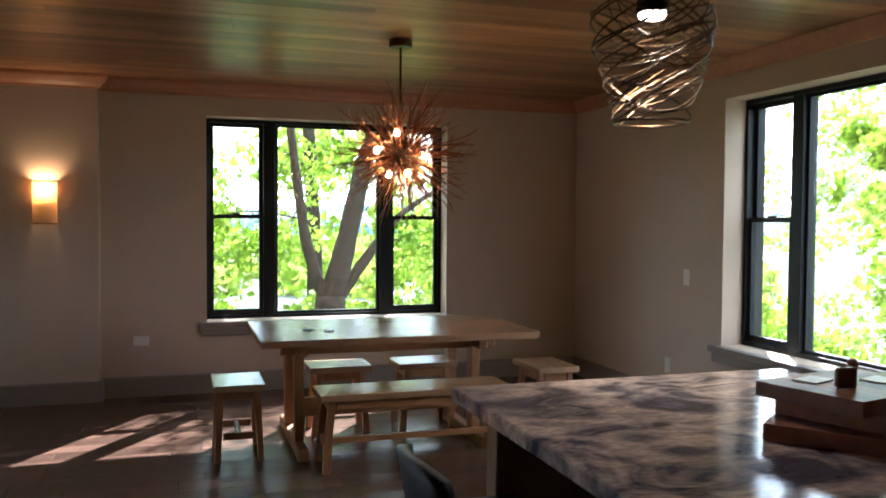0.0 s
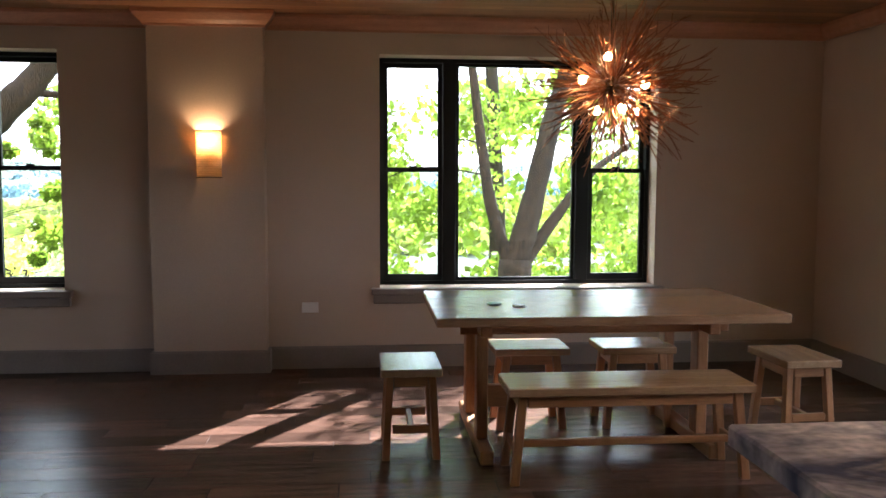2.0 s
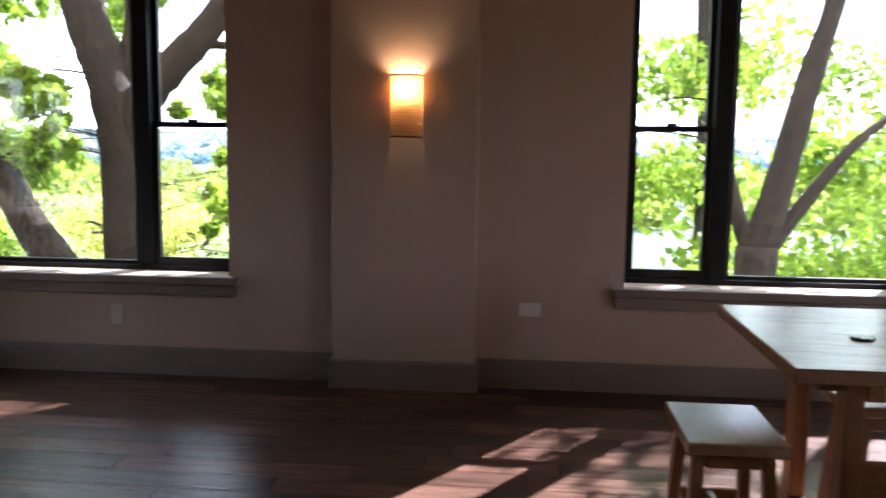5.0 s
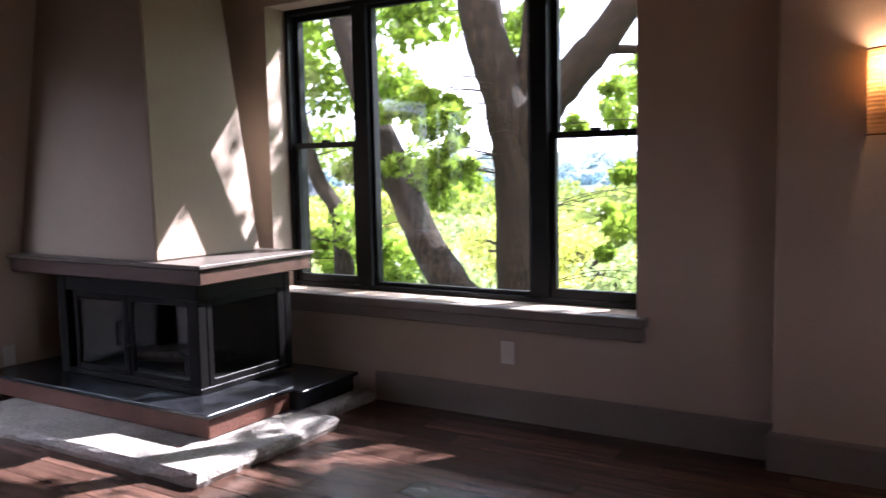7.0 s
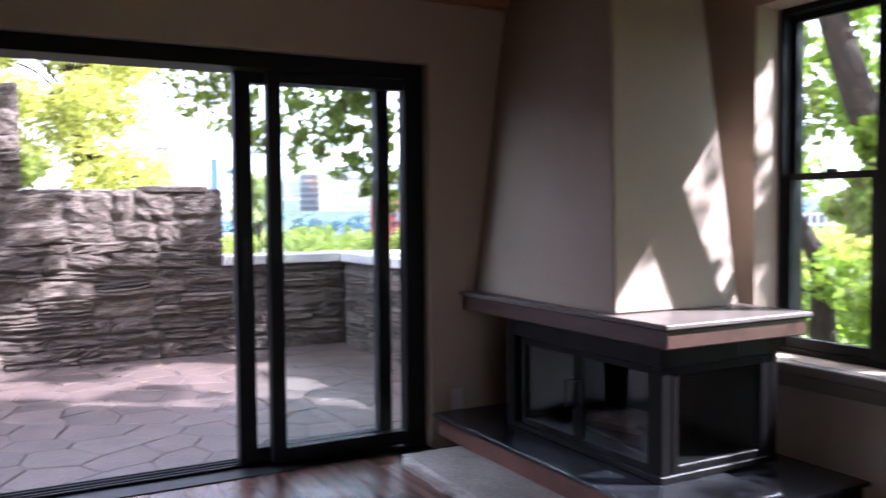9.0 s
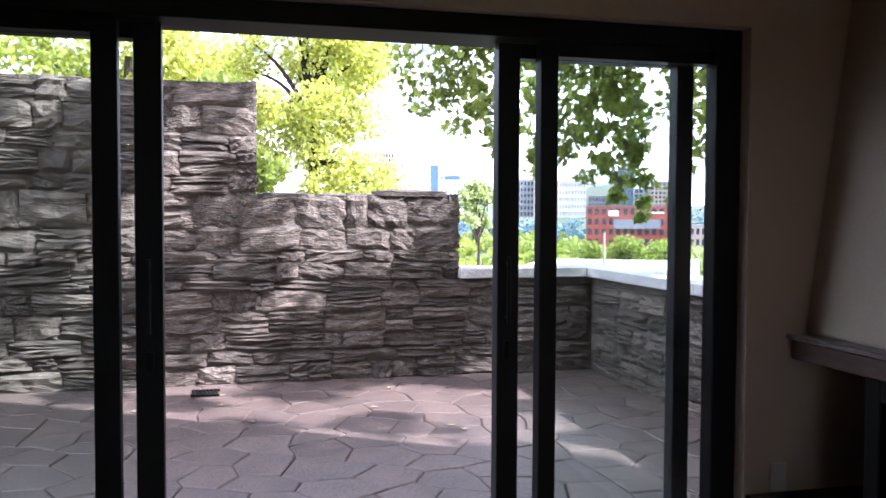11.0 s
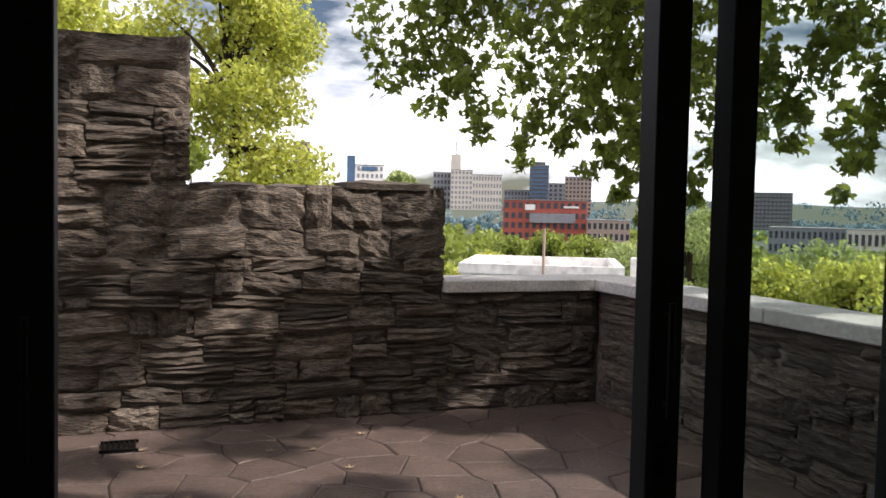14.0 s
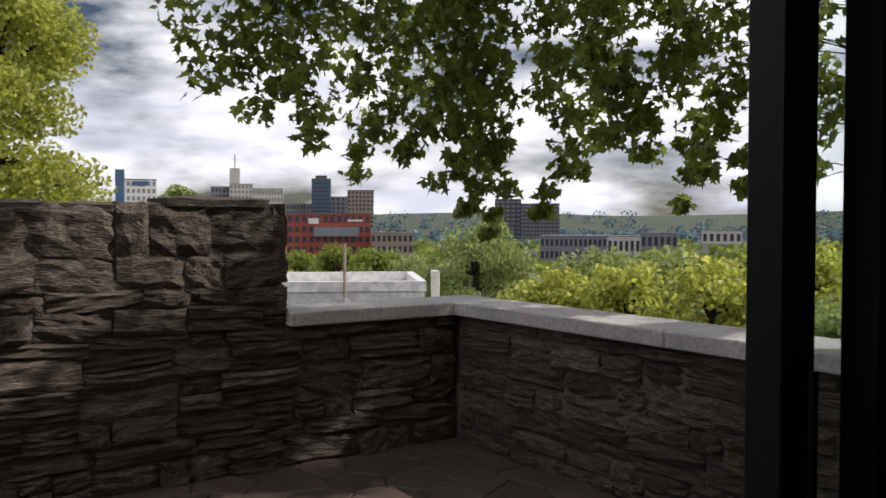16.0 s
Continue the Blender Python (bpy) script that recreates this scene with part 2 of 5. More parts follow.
def part(name, bm, material, parent=None, label="", bev=0.0, smooth=False, seg=1):
    if bev:
        bmesh.ops.bevel(bm, geom=bm.edges[:], offset=bev, segments=seg, affect="EDGES", clamp_overlap=True)
    bmesh.ops.recalc_face_normals(bm, faces=bm.faces[:])
    me = bpy.data.meshes.new(name)
    bm.to_mesh(me)
    bm.free()
    me.materials.append(material)
    if smooth:
        me.polygons.foreach_set("use_smooth", [True] * len(me.polygons))
    ob = new(name, me)
    ob.parent = parent
    if label:
        ob["label"] = label
    return ob


def boxpart(name, dims, material, parent=None, label="", bev=0.004):
    bm = bmesh.new()
    box(bm, *dims)
    return part(name, bm, material, parent, label, bev)


def thing(name, at=(0, 0, 0), label="", category="", group="", kind="", rz=0):
    e = new(name)
    e.empty_display_size = 0.1
    e.matrix_basis = pose(*at, 0, 0, rz)
    return tagged(e, label, category, group, kind)


def structure(ob, label=""):
    return tagged(ob, label, kind="structure")


# ---- room shell ----
XW, XE, YS, ZC = -5.95, 3.5, -9.2, 2.66     # west, east and south faces, ceiling
WIN_Z0, WIN_Z1 = 0.615, 2.385


def wall_mesh(name, along, a0, a1, p0, p1, top, holes, material, label):
    """A wall along x or y from a0 to a1, between planes p0 and p1, with holes (b0, b1, z0, z1)."""
    bm = bmesh.new()
    def put(b0, b1, z0, z1):
        if b1 - b0 > 1e-4 and z1 - z0 > 1e-4:
            box(bm, b0, b1, p0, p1, z0, z1) if along == "x" else box(bm, p0, p1, b0, b1, z0, z1)
    at = a0
    for b0, b1, z0, z1 in sorted(holes):
        put(at, b0, -0.3, top)
        put(b0, b1, -0.3, z0)
        put(b0, b1, z1, top)
        at = b1
    put(at, a1, -0.3, top)
    bmesh.ops.remove_doubles(bm, verts=bm.verts[:], dist=1e-5)
    return structure(part(name, bm, material), label)


A0, A1, B0, B1 = 0.0, 2.165, -4.725, -2.337
C0, C1 = -4.45, -2.335
D0, D1, DZ = -4.78, -1.237, 2.20
wall_mesh("wall_north", "x", XW - 0.32, XE + 0.35, 0, 0.34, 2.95, [(A0, A1, WIN_Z0, WIN_Z1), (B0, B1, WIN_Z0, WIN_Z1)], PLASTER, "beige plaster wall with two large windows")
wall_mesh("wall_east", "y", YS, 0, XE, XE + 0.34, 2.95, [(C0, C1, WIN_Z0, WIN_Z1)], PLASTER, "beige plaster wall with a black-framed window")
wall_mesh("wall_west", "y", YS, 0, XW - 0.32, XW, 2.95, [(D0, D1, -0.04, DZ)], PLASTER, "beige plaster wall with a sliding glass door")
wall_mesh("wall_south", "x", XW - 0.32, XE + 0.35, YS - 0.3, YS, 2.95, [], PLASTER, "plain beige plaster wall closing the room")
structure(boxpart("pilaster", (-1.675, -0.845, -0.125, 0.0, 0, ZC), PLASTER, bev=0.006), "shallow beige plaster pilaster carrying a wall sconce")

# ceiling of long boards
bm = bmesh.new()
box(bm, XW, XE, YS, 0, ZC + 0.03, ZC + 0.28)
rc = random.Random(5)
y = YS
while y < -0.002:
    x = XW - rc.random() * 1.5
    w = min(0.13, -y)
    while x < XE:
        ln = rc.uniform(1.2, 3.0)
        xa, xb = max(x, XW), min(x + ln, XE)
        if xb - xa > 0.02:
            box(bm, xa + 0.0012, xb - 0.0012, y + 0.0015, y + w - 0.0015, ZC + rc.uniform(0, 0.002), ZC + 0.028)
        x += ln
    y += 0.13
structure(part("ceiling", bm, CEILW), "reddish stained wood plank ceiling")


def run_profile(name, pts, prof, material, label):
    """A moulding: profile (out, z) swept along corner points; out is to the right of the way walked."""
    bm = bmesh.new()
    rings = []
    pts = [Vector((*p, 0)) for p in pts]
    for i, p in enumerate(pts):
        d0 = (p - pts[i - 1]).normalized() if i else None
        d1 = (pts[i + 1] - p).normalized() if i < len(pts) - 1 else None
        d0, d1 = d0 or d1, d1 or d0
        n0, n1 = Vector((d0.y, -d0.x, 0)), Vector((d1.y, -d1.x, 0))
        m = (n0 + n1) / (1 + n0.dot(n1))
        rings.append([bm.verts.new(p + m * o + Vector((0, 0, z))) for o, z in prof])
    k = len(prof)
    for a, b in zip(rings, rings[1:]):
        for j in range(k):
            bm.faces.new((a[j], b[j], b[(j + 1) % k], a[(j + 1) % k]))
    bm.faces.new(rings[0])
    bm.faces.new(rings[-1][::-1])
    return structure(part(name, bm, material), label)


CROWNP = [(0.0, 2.545), (0.018, 2.545), (0.022, 2.56), (0.05, 2.585), (0.082, 2.63), (0.088, 2.657), (0.0, 2.657)]
run_profile("crown_moulding", [(XW, D0 - 3), (XW, 0), (-1.675, 0), (-1.675, -0.125), (-0.845, -0.125), (-0.845, 0), (XE, 0), (XE, YS)], CROWNP, CROWN, "stained reddish wood crown moulding")
BASEP = [(0.0, 0.0), (0.022, 0.0), (0.022, 0.158), (0.014, 0.172), (0.0, 0.172)]
run_profile("baseboard_north", [(-3.93, 0), (-1.675, 0), (-1.675, -0.125), (-0.845, -0.125), (-0.845, 0), (XE, 0), (XE, YS)], BASEP, TRIM, "tall taupe painted baseboard")
run_profile("baseboard_west", [(XW, YS), (XW, D0 - 0.05)], BASEP, TRIM, "tall taupe painted baseboard")


def window(name, width, at, rz, seedless_label):
    """Two narrow double-hung lights beside a fixed pane; local x along the wall, y outwards, z from the floor."""
    win = structure(thing(name, at, rz=rz), seedless_label)
    f0, f1 = 0.19, 0.29
    w, s = width, 0.225 * width
    zb, zt = WIN_Z0, WIN_Z1
    def ring(nm, x0, x1, z0, z1, t, y0, y1, tb=None, bev=0.004):
        bm = bmesh.new()
        tb = tb or t
        box(bm, x0, x0 + t, y0, y1, z0, z1)
        box(bm, x1 - t, x1, y0, y1, z0, z1)
        box(bm, x0 + t, x1 - t, y0, y1, z0, z0 + tb)
        box(bm, x0 + t, x1 - t, y0, y1, z1 - t, z1)
        return part(nm, bm, BLACK, win)
    ring("window_frame", 0.003, w - 0.003, zb + 0.002, zt - 0.002, 0.03, f0 - 0.02, f1 + 0.03)
    m0, m1 = 0.03 + s, w - 0.03 - s
    boxpart("mullion", (m0 - 0.02, m0 + 0.085, f0 - 0.025, f1, zb + 0.032, zt - 0.032), BLACK, win)
    boxpart("mullion", (m1 - 0.085, m1 + 0.02, f0 - 0.025, f1, zb + 0.032, zt - 0.032), BLACK, win)
    zm = 1.525
    for x0, x1 in ((0.033, m0 - 0.022), (m1 + 0.022, w - 0.033)):
        for nm, z0, z1, dy in (("upper_sash", zm - 0.016, zt - 0.034, 0.04), ("lower_sash", zb + 0.034, zm + 0.016, 0.0)):
            sash = ring(nm, x0, x1, z0, z1, 0.034, f0 + dy, f0 + dy + 0.035, tb=0.05 if nm == "lower_sash" else None)
            bm = bmesh.new()
            box(bm, x0 + 0.034, x1 - 0.034, f0 + dy + 0.015, f0 + dy + 0.019, z0 + (0.05 if nm == "lower_sash" else 0.034), z1 - 0.034)
            pane = part("pane", bm, GLASS, sash)
            pane.visible_shadow = False
        boxpart("sash_lock", ((x0 + x1) / 2 - 0.03, (x0 + x1) / 2 + 0.03, f0 + 0.002, f0 + 0.034, zm + 0.017, zm + 0.032), METAL, win, "small dark metal sash lock")
    sash = ring("fixed_sash", m0 + 0.087, m1 - 0.087, zb + 0.034, zt - 0.034, 0.022, f0 + 0.01, f0 + 0.05)
    bm = bmesh.new()
    box(bm, m0 + 0.109, m1 - 0.109, f0 + 0.026, f0 + 0.03, zb + 0.056, zt - 0.056)
    pane = part("pane", bm, GLASS, sash)
    pane.visible_shadow = False
    bm = bmesh.new()
    box(bm, -0.065, w + 0.065, -0.075, -0.001, zb - 0.045, zb + 0.004)
    box(bm, -0.05, w + 0.05, -0.05, -0.001, zb - 0.115, zb - 0.047)
    part("window_sill", bm, TRIM, win, "thick taupe sill and apron", bev=0.006)
    # inner sill gets the paler plaster colour to stand for daylight on it
    bm = bmesh.new()
    box(bm, 0.001, w - 0.001, 0.0, f0 - 0.021, zb - 0.03, zb + 0.004)
    part("sill_board", bm, PLASTER, win, "inner sill in plaster colour, lightened for daylight")
    return win


window("window_1", A1 - A0, (A0, 0, 0), 0, "three-light window with black frame behind the table")
window("window_2", B1 - B0, (B0, 0, 0), 0, "three-light window with black frame beside the fireplace")
window("window_3", C1 - C0, (XE, C1, 0), -90, "three-light window with black frame beside the island")

# sliding glass door, both leaves slid open
door = structure(thing("door_1", (0, 0, 0)), "black four-panel sliding glass door, slid open")
bm = bmesh.new()
box(bm, XW - 0.15, XW - 0.06, D1 - 0.122, D1 - 0.002, 0.0, DZ - 0.002)
box(bm, XW - 0.30, XW - 0.06, D0 + 0.002, D0 + 0.14, 0.0, DZ - 0.002)
box(bm, XW - 0.30, XW - 0.06, D0 + 0.14, D1 - 0.122, DZ - 0.085, DZ - 0.002)
part("door_frame", bm, BLACK, door, bev=0.004)
bm = bmesh.new()
box(bm, XW - 0.3, XW + 0.01, D0 + 0.005, D1 - 0.005, -0.035, 0.006)
for dx in (0.15, 0.19, 0.24, 0.28):
    box(bm, XW - dx - 0.012, XW - dx, D0 + 0.141, D1 - 0.141, 0.007, 0.022)
part("threshold", bm, BLACK, door, "black ribbed metal track")


def leaf_panel(name, y0, y1, x, depth, st, st2=None):
    bm = bmesh.new()
    z0, z1 = 0.024, DZ - 0.09
    st2 = st2 or st
    box(bm, x - depth, x, y0, y0 + st, z0, z1)
    box(bm, x - depth, x, y1 - st2, y1, z0, z1)
    box(bm, x - depth, x, y0 + st, y1 - st2, z0, z0 + 0.075)
    box(bm, x - depth, x, y0 + st, y1 - st2, z1 - 0.06, z1)
    panel = part(name, bm, BLACK, door, bev=0.003)
    bm = bmesh.new()
    box(bm, x - depth / 2 - 0.003, x - depth / 2 + 0.003, y0 + st, y1 - st2, z0 + 0.075, z1 - 0.06)
    g = part("pane", bm, GLASS, panel)
    g.visible_shadow = False
    return panel


def handle(panel, y, x):
    bm = bmesh.new()
    for z in (0.98, 1.2):
        tube(bm, [(x, y, z), (x + 0.03, y, z)], 0.006, 6)
    tube(bm, [(x + 0.03, y, 0.95), (x + 0.03, y, 1.23)], 0.008, 8)
    part("handle", bm, METAL, panel, "slim dark metal pull")
    bm = bmesh.new()
    box(bm, x, x + 0.012, y - 0.012, y + 0.012, 0.8, 0.88)
    part("latch", bm, METAL, panel, "small dark steel latch", bev=0.003)


p1 = leaf_panel("sliding_leaf", -2.303, -1.412, XW - 0.155, 0.072, 0.094, 0.08)
leaf_panel("fixed_leaf", -2.146, -1.335, XW - 0.078, 0.07, 0.076, 0.022)
p2 = leaf_panel("sliding_leaf", -4.51, -3.622, XW - 0.155, 0.072, 0.1)
leaf_panel("fixed_leaf", -4.638, -3.768, XW - 0.078, 0.07, 0.09)
handle(p1, -2.262, XW - 0.155)
handle(p2, -3.67, XW - 0.155)

# ---- dining furniture ----
table = thing("dining_table", (1.185, -1.79, 0), "oak trestle dining table with thick plank top", "table")
ttop = boxpart("tabletop", (-0.94, 0.9, -0.515, 0.515, 0.718, 0.7595), TOPW, table, "smooth brown plank top", bev=0.002)
for k in range(6):
    boxpart("plank", (-0.94, 0.9, -0.515 + k * 0.1717, -0.515 + (k + 1) * 0.1717 - 0.001, 0.76, 0.765), TOPW, ttop, bev=0.0015)
for sx in (-0.68, 0.52):
    boxpart("foot", (sx - 0.035, sx + 0.035, -0.5, 0.5, 0.0, 0.075), OAKY, table, bev=0.008)
    boxpart("bearer", (sx - 0.03, sx + 0.03, -0.45, 0.45, 0.65, 0.717), OAKY, table, bev=0.006)
    for sy in (-0.25, 0.25):
        boxpart("post", (sx - 0.03, sx + 0.03, sy - 0.05, sy + 0.05, 0.076, 0.649), OAKZ, table, bev=0.005)
boxpart("stretcher", (-0.649, 0.489, -0.02, 0.02, 0.17, 0.3), OAKX, table, bev=0.005)
boxpart("apron", (-0.8, 0.66, -0.302, -0.302 + 0.03, 0.64, 0.716), OAKX, table, bev=0.004)


def seat_thing(name, at, length, depth, height, label, category, group, rz=0):
    """A stool or bench with splayed legs; its length runs along local y."""
    ob = thing(name, at, label, category, group, rz=rz)
    th = 0.042
    hl, hd = length / 2, depth / 2
    boxpart("seat", (-hd, hd, -hl, hl, height - th, height), STTOP, ob, "pale worn wooden seat", bev=0.005)
    for sx in (-1, 1):
        for sy in (-1, 1):
            bm = bmesh.new()
            v = box(bm, -0.02, 0.02, -0.022, 0.022, 0, height - th - 0.001)
            for q in v:
                top = q.co.z > 0.1
                q.co.x += sx * (hd - (0.05 if top else 0.028))
                q.co.y += sy * (hl - (0.075 if top else 0.035))
            part("leg", bm, OAKZ, ob, bev=0.004)
    for sy in (-1, 1):
        yy = sy * (hl - 0.065)
        boxpart("apron", (-hd + 0.073, hd - 0.073, yy - 0.012, yy + 0.012, height - th - 0.06, height - th - 0.001), OAKX, ob)
        yy = sy * (hl - 0.05)
        boxpart("stretcher", (-hd + 0.062, hd - 0.062, yy - 0.012, yy + 0.012, 0.135, 0.18), OAKX, ob)
    for sx in (-1, 1):
        xx = sx * (hd - 0.048)
        boxpart("rail", (xx - 0.011, xx + 0.011, -hl + 0.1, hl - 0.1, height - th - 0.06, height - th - 0.001), OAKY, ob)
    boxpart("long_stretcher", (-0.014, 0.014, -hl + 0.063, hl - 0.063, 0.14, 0.176), OAKY, ob)
    return ob


STL = "small wooden stool with a pale rectangular seat"
stool = seat_thing("stool", (0.125, -1.97, 0), 0.44, 0.32, 0.482, STL, "stool", "stools round the table")
for x, y, rz in ((0.85, -1.56, 90), (1.48, -1.57, 90), (2.3, -1.93, 2)):
    copy_thing(stool, pose(x, y, 0, 0, 0, rz))
seat_thing("bench", (1.165, -2.42, 0), 1.21, 0.34, 0.472, "long wooden bench with splayed legs beside the table", "bench", "", rz=90)

for nm, x, y, r, lab in (("coaster", 0.72, -1.95, 0.035, "small pale coaster lying on the table"), ("coaster", 0.6, -1.86, 0.042, "small dark folded coaster on the table")):
    bm = bmesh.new()
    bmesh.ops.create_cone(bm, cap_ends=True, segments=24, radius1=r, radius2=r * 0.96, depth=0.008, matrix=pose(0, 0, 0.004))
    o = part(nm, bm, WHITE if r < 0.04 else SLATE)
    o.location = (x, y, 0.7655)
    tagged(o, lab, "coaster", "coasters on the table")

# ---- island ----
island = thing("kitchen_island", (0, 0, 0), "kitchen island with dark cabinets under a granite worktop", "island")
boxpart("cabinet_body", (1.02, 1.98, -7.1, -4.95, 0.09, 0.878), CABINET, island, "dark brown cabinet body")
boxpart("plinth", (1.08, 1.93, -7.05, -5.0, 0.0, 0.089), BLACK, island)
boxpart("end_panel", (0.74, 1.98, -4.949, -4.86, 0.0, 0.878), PANEL, island, "light brown wooden end panel")
for k in range(4):
    y0 = -7.08 + k * 0.53
    boxpart("door", (0.998, 1.018, y0, y0 + 0.515, 0.12, 0.86), CABINET, island)
top = boxpart("granite_worktop", (0.675, 2.06, -7.2, -4.675, 0.88, 0.93), GRANITE, None, bev=0.006)
tagged(top, "polished pink and grey veined granite worktop on the island", "worktop")


def cutting_board(at, rz, l, w, h, label):
    ob = thing("cutting_board", at, label, "cutting board", "stacked cutting boards", rz=rz)
    n = 9
    for k in range(n):
        boxpart("strip", (-l / 2 + k * l / n + 0.0004, -l / 2 + (k + 1) * l / n - 0.0004, -w / 2, w / 2, 0, h), BOARD, ob, bev=0.0)
    return ob


cutting_board((1.53, -5.58, 0.931), 38, 0.42, 0.34, 0.045, "dark walnut strip cutting board lying on granite")
cutting_board((1.56, -5.58, 0.977), 20, 0.30, 0.30, 0.045, "walnut strip block lying across another board")
cutting_board((1.58, -5.56, 1.023), 14, 0.44, 0.32, 0.042, "walnut cutting board on top of the stack")
bm = bmesh.new()
box(bm, -0.028, 0.028, -0.012, 0.012, 0, 0.055)
cb = part("wooden_block", bm, BOARD, bev=0.005)
cb.matrix_basis = pose(1.5, -5.61, 1.066, 0, 0, -12)
tagged(cb, "small dark wooden block standing on the boards", "block")
# turned wooden knob, its use unknown, standing on the boards
bm = bmesh.new()
tube(bm, [(0, 0, 0), (0, 0, 0.02), (0, 0, 0.05), (0, 0, 0.062)], [0.012, 0.008, 0.017, 0.008], 12)
kn = part("spinning_top", bm, OAKZ, smooth=True)
kn.location = (1.6, -5.53, 1.066)
tagged(kn, "small turned wooden knob on the boards", "toy")
for x, y in ((1.49, -5.50), (1.68, -5.55)):
    bm = bmesh.new()
    box(bm, -0.05, 0.05, -0.035, 0.035, 0, 0.003)
    o = part("card", bm, WHITE)
    o.matrix_basis = pose(x, y, 1.066, 0, 0, 20)
    tagged(o, "small white card lying on the top board", "card", "cards on the boards")

# counter chair at the island
chair = thing("counter_chair", (0.62, -5.16, 0), "dark blue leather counter chair tucked at the island", "chair")
bm = bmesh.new()
nx, nz = 10, 7
grid = [[[bm.verts.new((-0.17 - 0.05 * (j / (nz - 1)) + 0.055 * (2 * i / (nx - 1) - 1) ** 2 + d, 0.215 * (2 * i / (nx - 1) - 1) * (1 - 0.10 * (j / (nz - 1)) ** 3), 0.58 + 0.27 * j / (nz - 1) - 0.03 * abs(2 * i / (nx - 1) - 1) ** 3 * j / (nz - 1)))
          for j in range(nz)] for i in range(nx)] for d in (0.0, -0.035)]
for s in (0, 1):
    for i in range(nx - 1):
        for j in range(nz - 1):
            bm.faces.new((grid[s][i][j], grid[s][i + 1][j], grid[s][i + 1][j + 1], grid[s][i][j + 1]))
for i in range(nx - 1):
    for j in (0, nz - 1):
        bm.faces.new((grid[0][i][j], grid[0][i + 1][j], grid[1][i + 1][j], grid[1][i][j]))
for j in range(nz - 1):
    for i in (0, nx - 1):
        bm.faces.new((grid[0][i][j], grid[0][i][j + 1], grid[1][i][j + 1], grid[1][i][j]))
part("backrest", bm, LEATHER, chair, "curved dark blue leather back", smooth=True)
boxpart("seat", (-0.2, 0.2, -0.21, 0.21, 0.57, 0.635), LEATHER, chair, bev=0.02)
for sx in (-0.17, 0.17):
    for sy in (-0.18, 0.18):
        bm = bmesh.new()
        tube(bm, [(sx * 1.12, sy * 1.1, 0), (sx, sy, 0.569)], [0.013, 0.018], 8)
        part("leg", bm, CABINET, chair, smooth=True)
boxpart("footrest", (-0.172, 0.172, 0.188, 0.204, 0.2, 0.222), CABINET, chair)

# ---- fireplace ----
fire = thing("fireplace", (0, 0, 0), "corner fireplace with plaster hood and glass-doored black firebox", "fireplace")
bm = bmesh.new()
lo = [(-5.949, -0.95, 0.897), (-4.62, -1.0, 0.897), (-4.6, -0.25, 0.897), (-5.949, -0.25, 0.897)]
hi = [(-5.949, -0.71, 2.655), (-4.91, -0.79, 2.655), (-4.92, -0.20, 2.655), (-5.949, -0.20, 2.655)]
vl, vh = [bm.verts.new(p) for p in lo], [bm.verts.new(p) for p in hi]
bm.faces.new(vl[::-1])
bm.faces.new(vh)
for k in range(4):
    bm.faces.new((vl[k], vl[(k + 1) % 4], vh[(k + 1) % 4], vh[k]))
part("hood", bm, HOOD, fire, "tapering pale plaster hood", bev=0.008, seg=2)
boxpart("mantel_shelf", (-5.93, -4.262, -1.03, -0.185, 0.79, 0.874), MANTEL, fire, "reddish brown mantel band", bev=0.006)
boxpart("mantel_top", (-5.945, -4.244, -1.046, -0.17, 0.875, 0.896), MANTOP, fire, "pale thin mantel top", bev=0.004)
FX0, FX1, FY0, FY1, FZ0, FZ1 = -5.46, -4.34, -0.985, -0.28, 0.205, 0.789
boxpart("firebox_back", (FX0 - 0.08, FX1, FY1 - 0.05, FY1, FZ0, FZ1), METAL, fire)
boxpart("firebox_side", (FX0 - 0.08, FX0, FY0, FY1 - 0.051, FZ0, FZ1), METAL, fire)
boxpart("firebox_floor", (FX0, FX1, FY0, FY1 - 0.051, FZ0, FZ0 + 0.03), METAL, fire)
boxpart("firebox_lintel", (FX0, FX1, FY0, FY1 - 0.051, FZ1 - 0.09, FZ1), METAL, fire)


def fire_door(nm, a0, a1, fixed, along):
    bm = bmesh.new()
    t, z0, z1 = 0.035, FZ0 + 0.031, FZ1 - 0.091
    def b(u0, u1, w0, w1):
        box(bm, u0, u1, fixed - 0.012, fixed + 0.012, w0, w1) if along == "x" else box(bm, fixed - 0.012, fixed + 0.012, u0, u1, w0, w1)
    b(a0, a0 + t, z0, z1)
    b(a1 - t, a1, z0, z1)
    b(a0 + t, a1 - t, z0, z0 + t)
    b(a0 + t, a1 - t, z1 - t, z1)
    d = part(nm, bm, METAL, fire, bev=0.003)
    bm = bmesh.new()
    g = (a0 + t, a1 - t, fixed - 0.003, fixed + 0.003, z0 + t, z1 - t)
    box(bm, *g) if along == "x" else box(bm, g[2], g[3], g[0], g[1], g[4], g[5])
    part("pane", bm, GLASS, d)
    return d


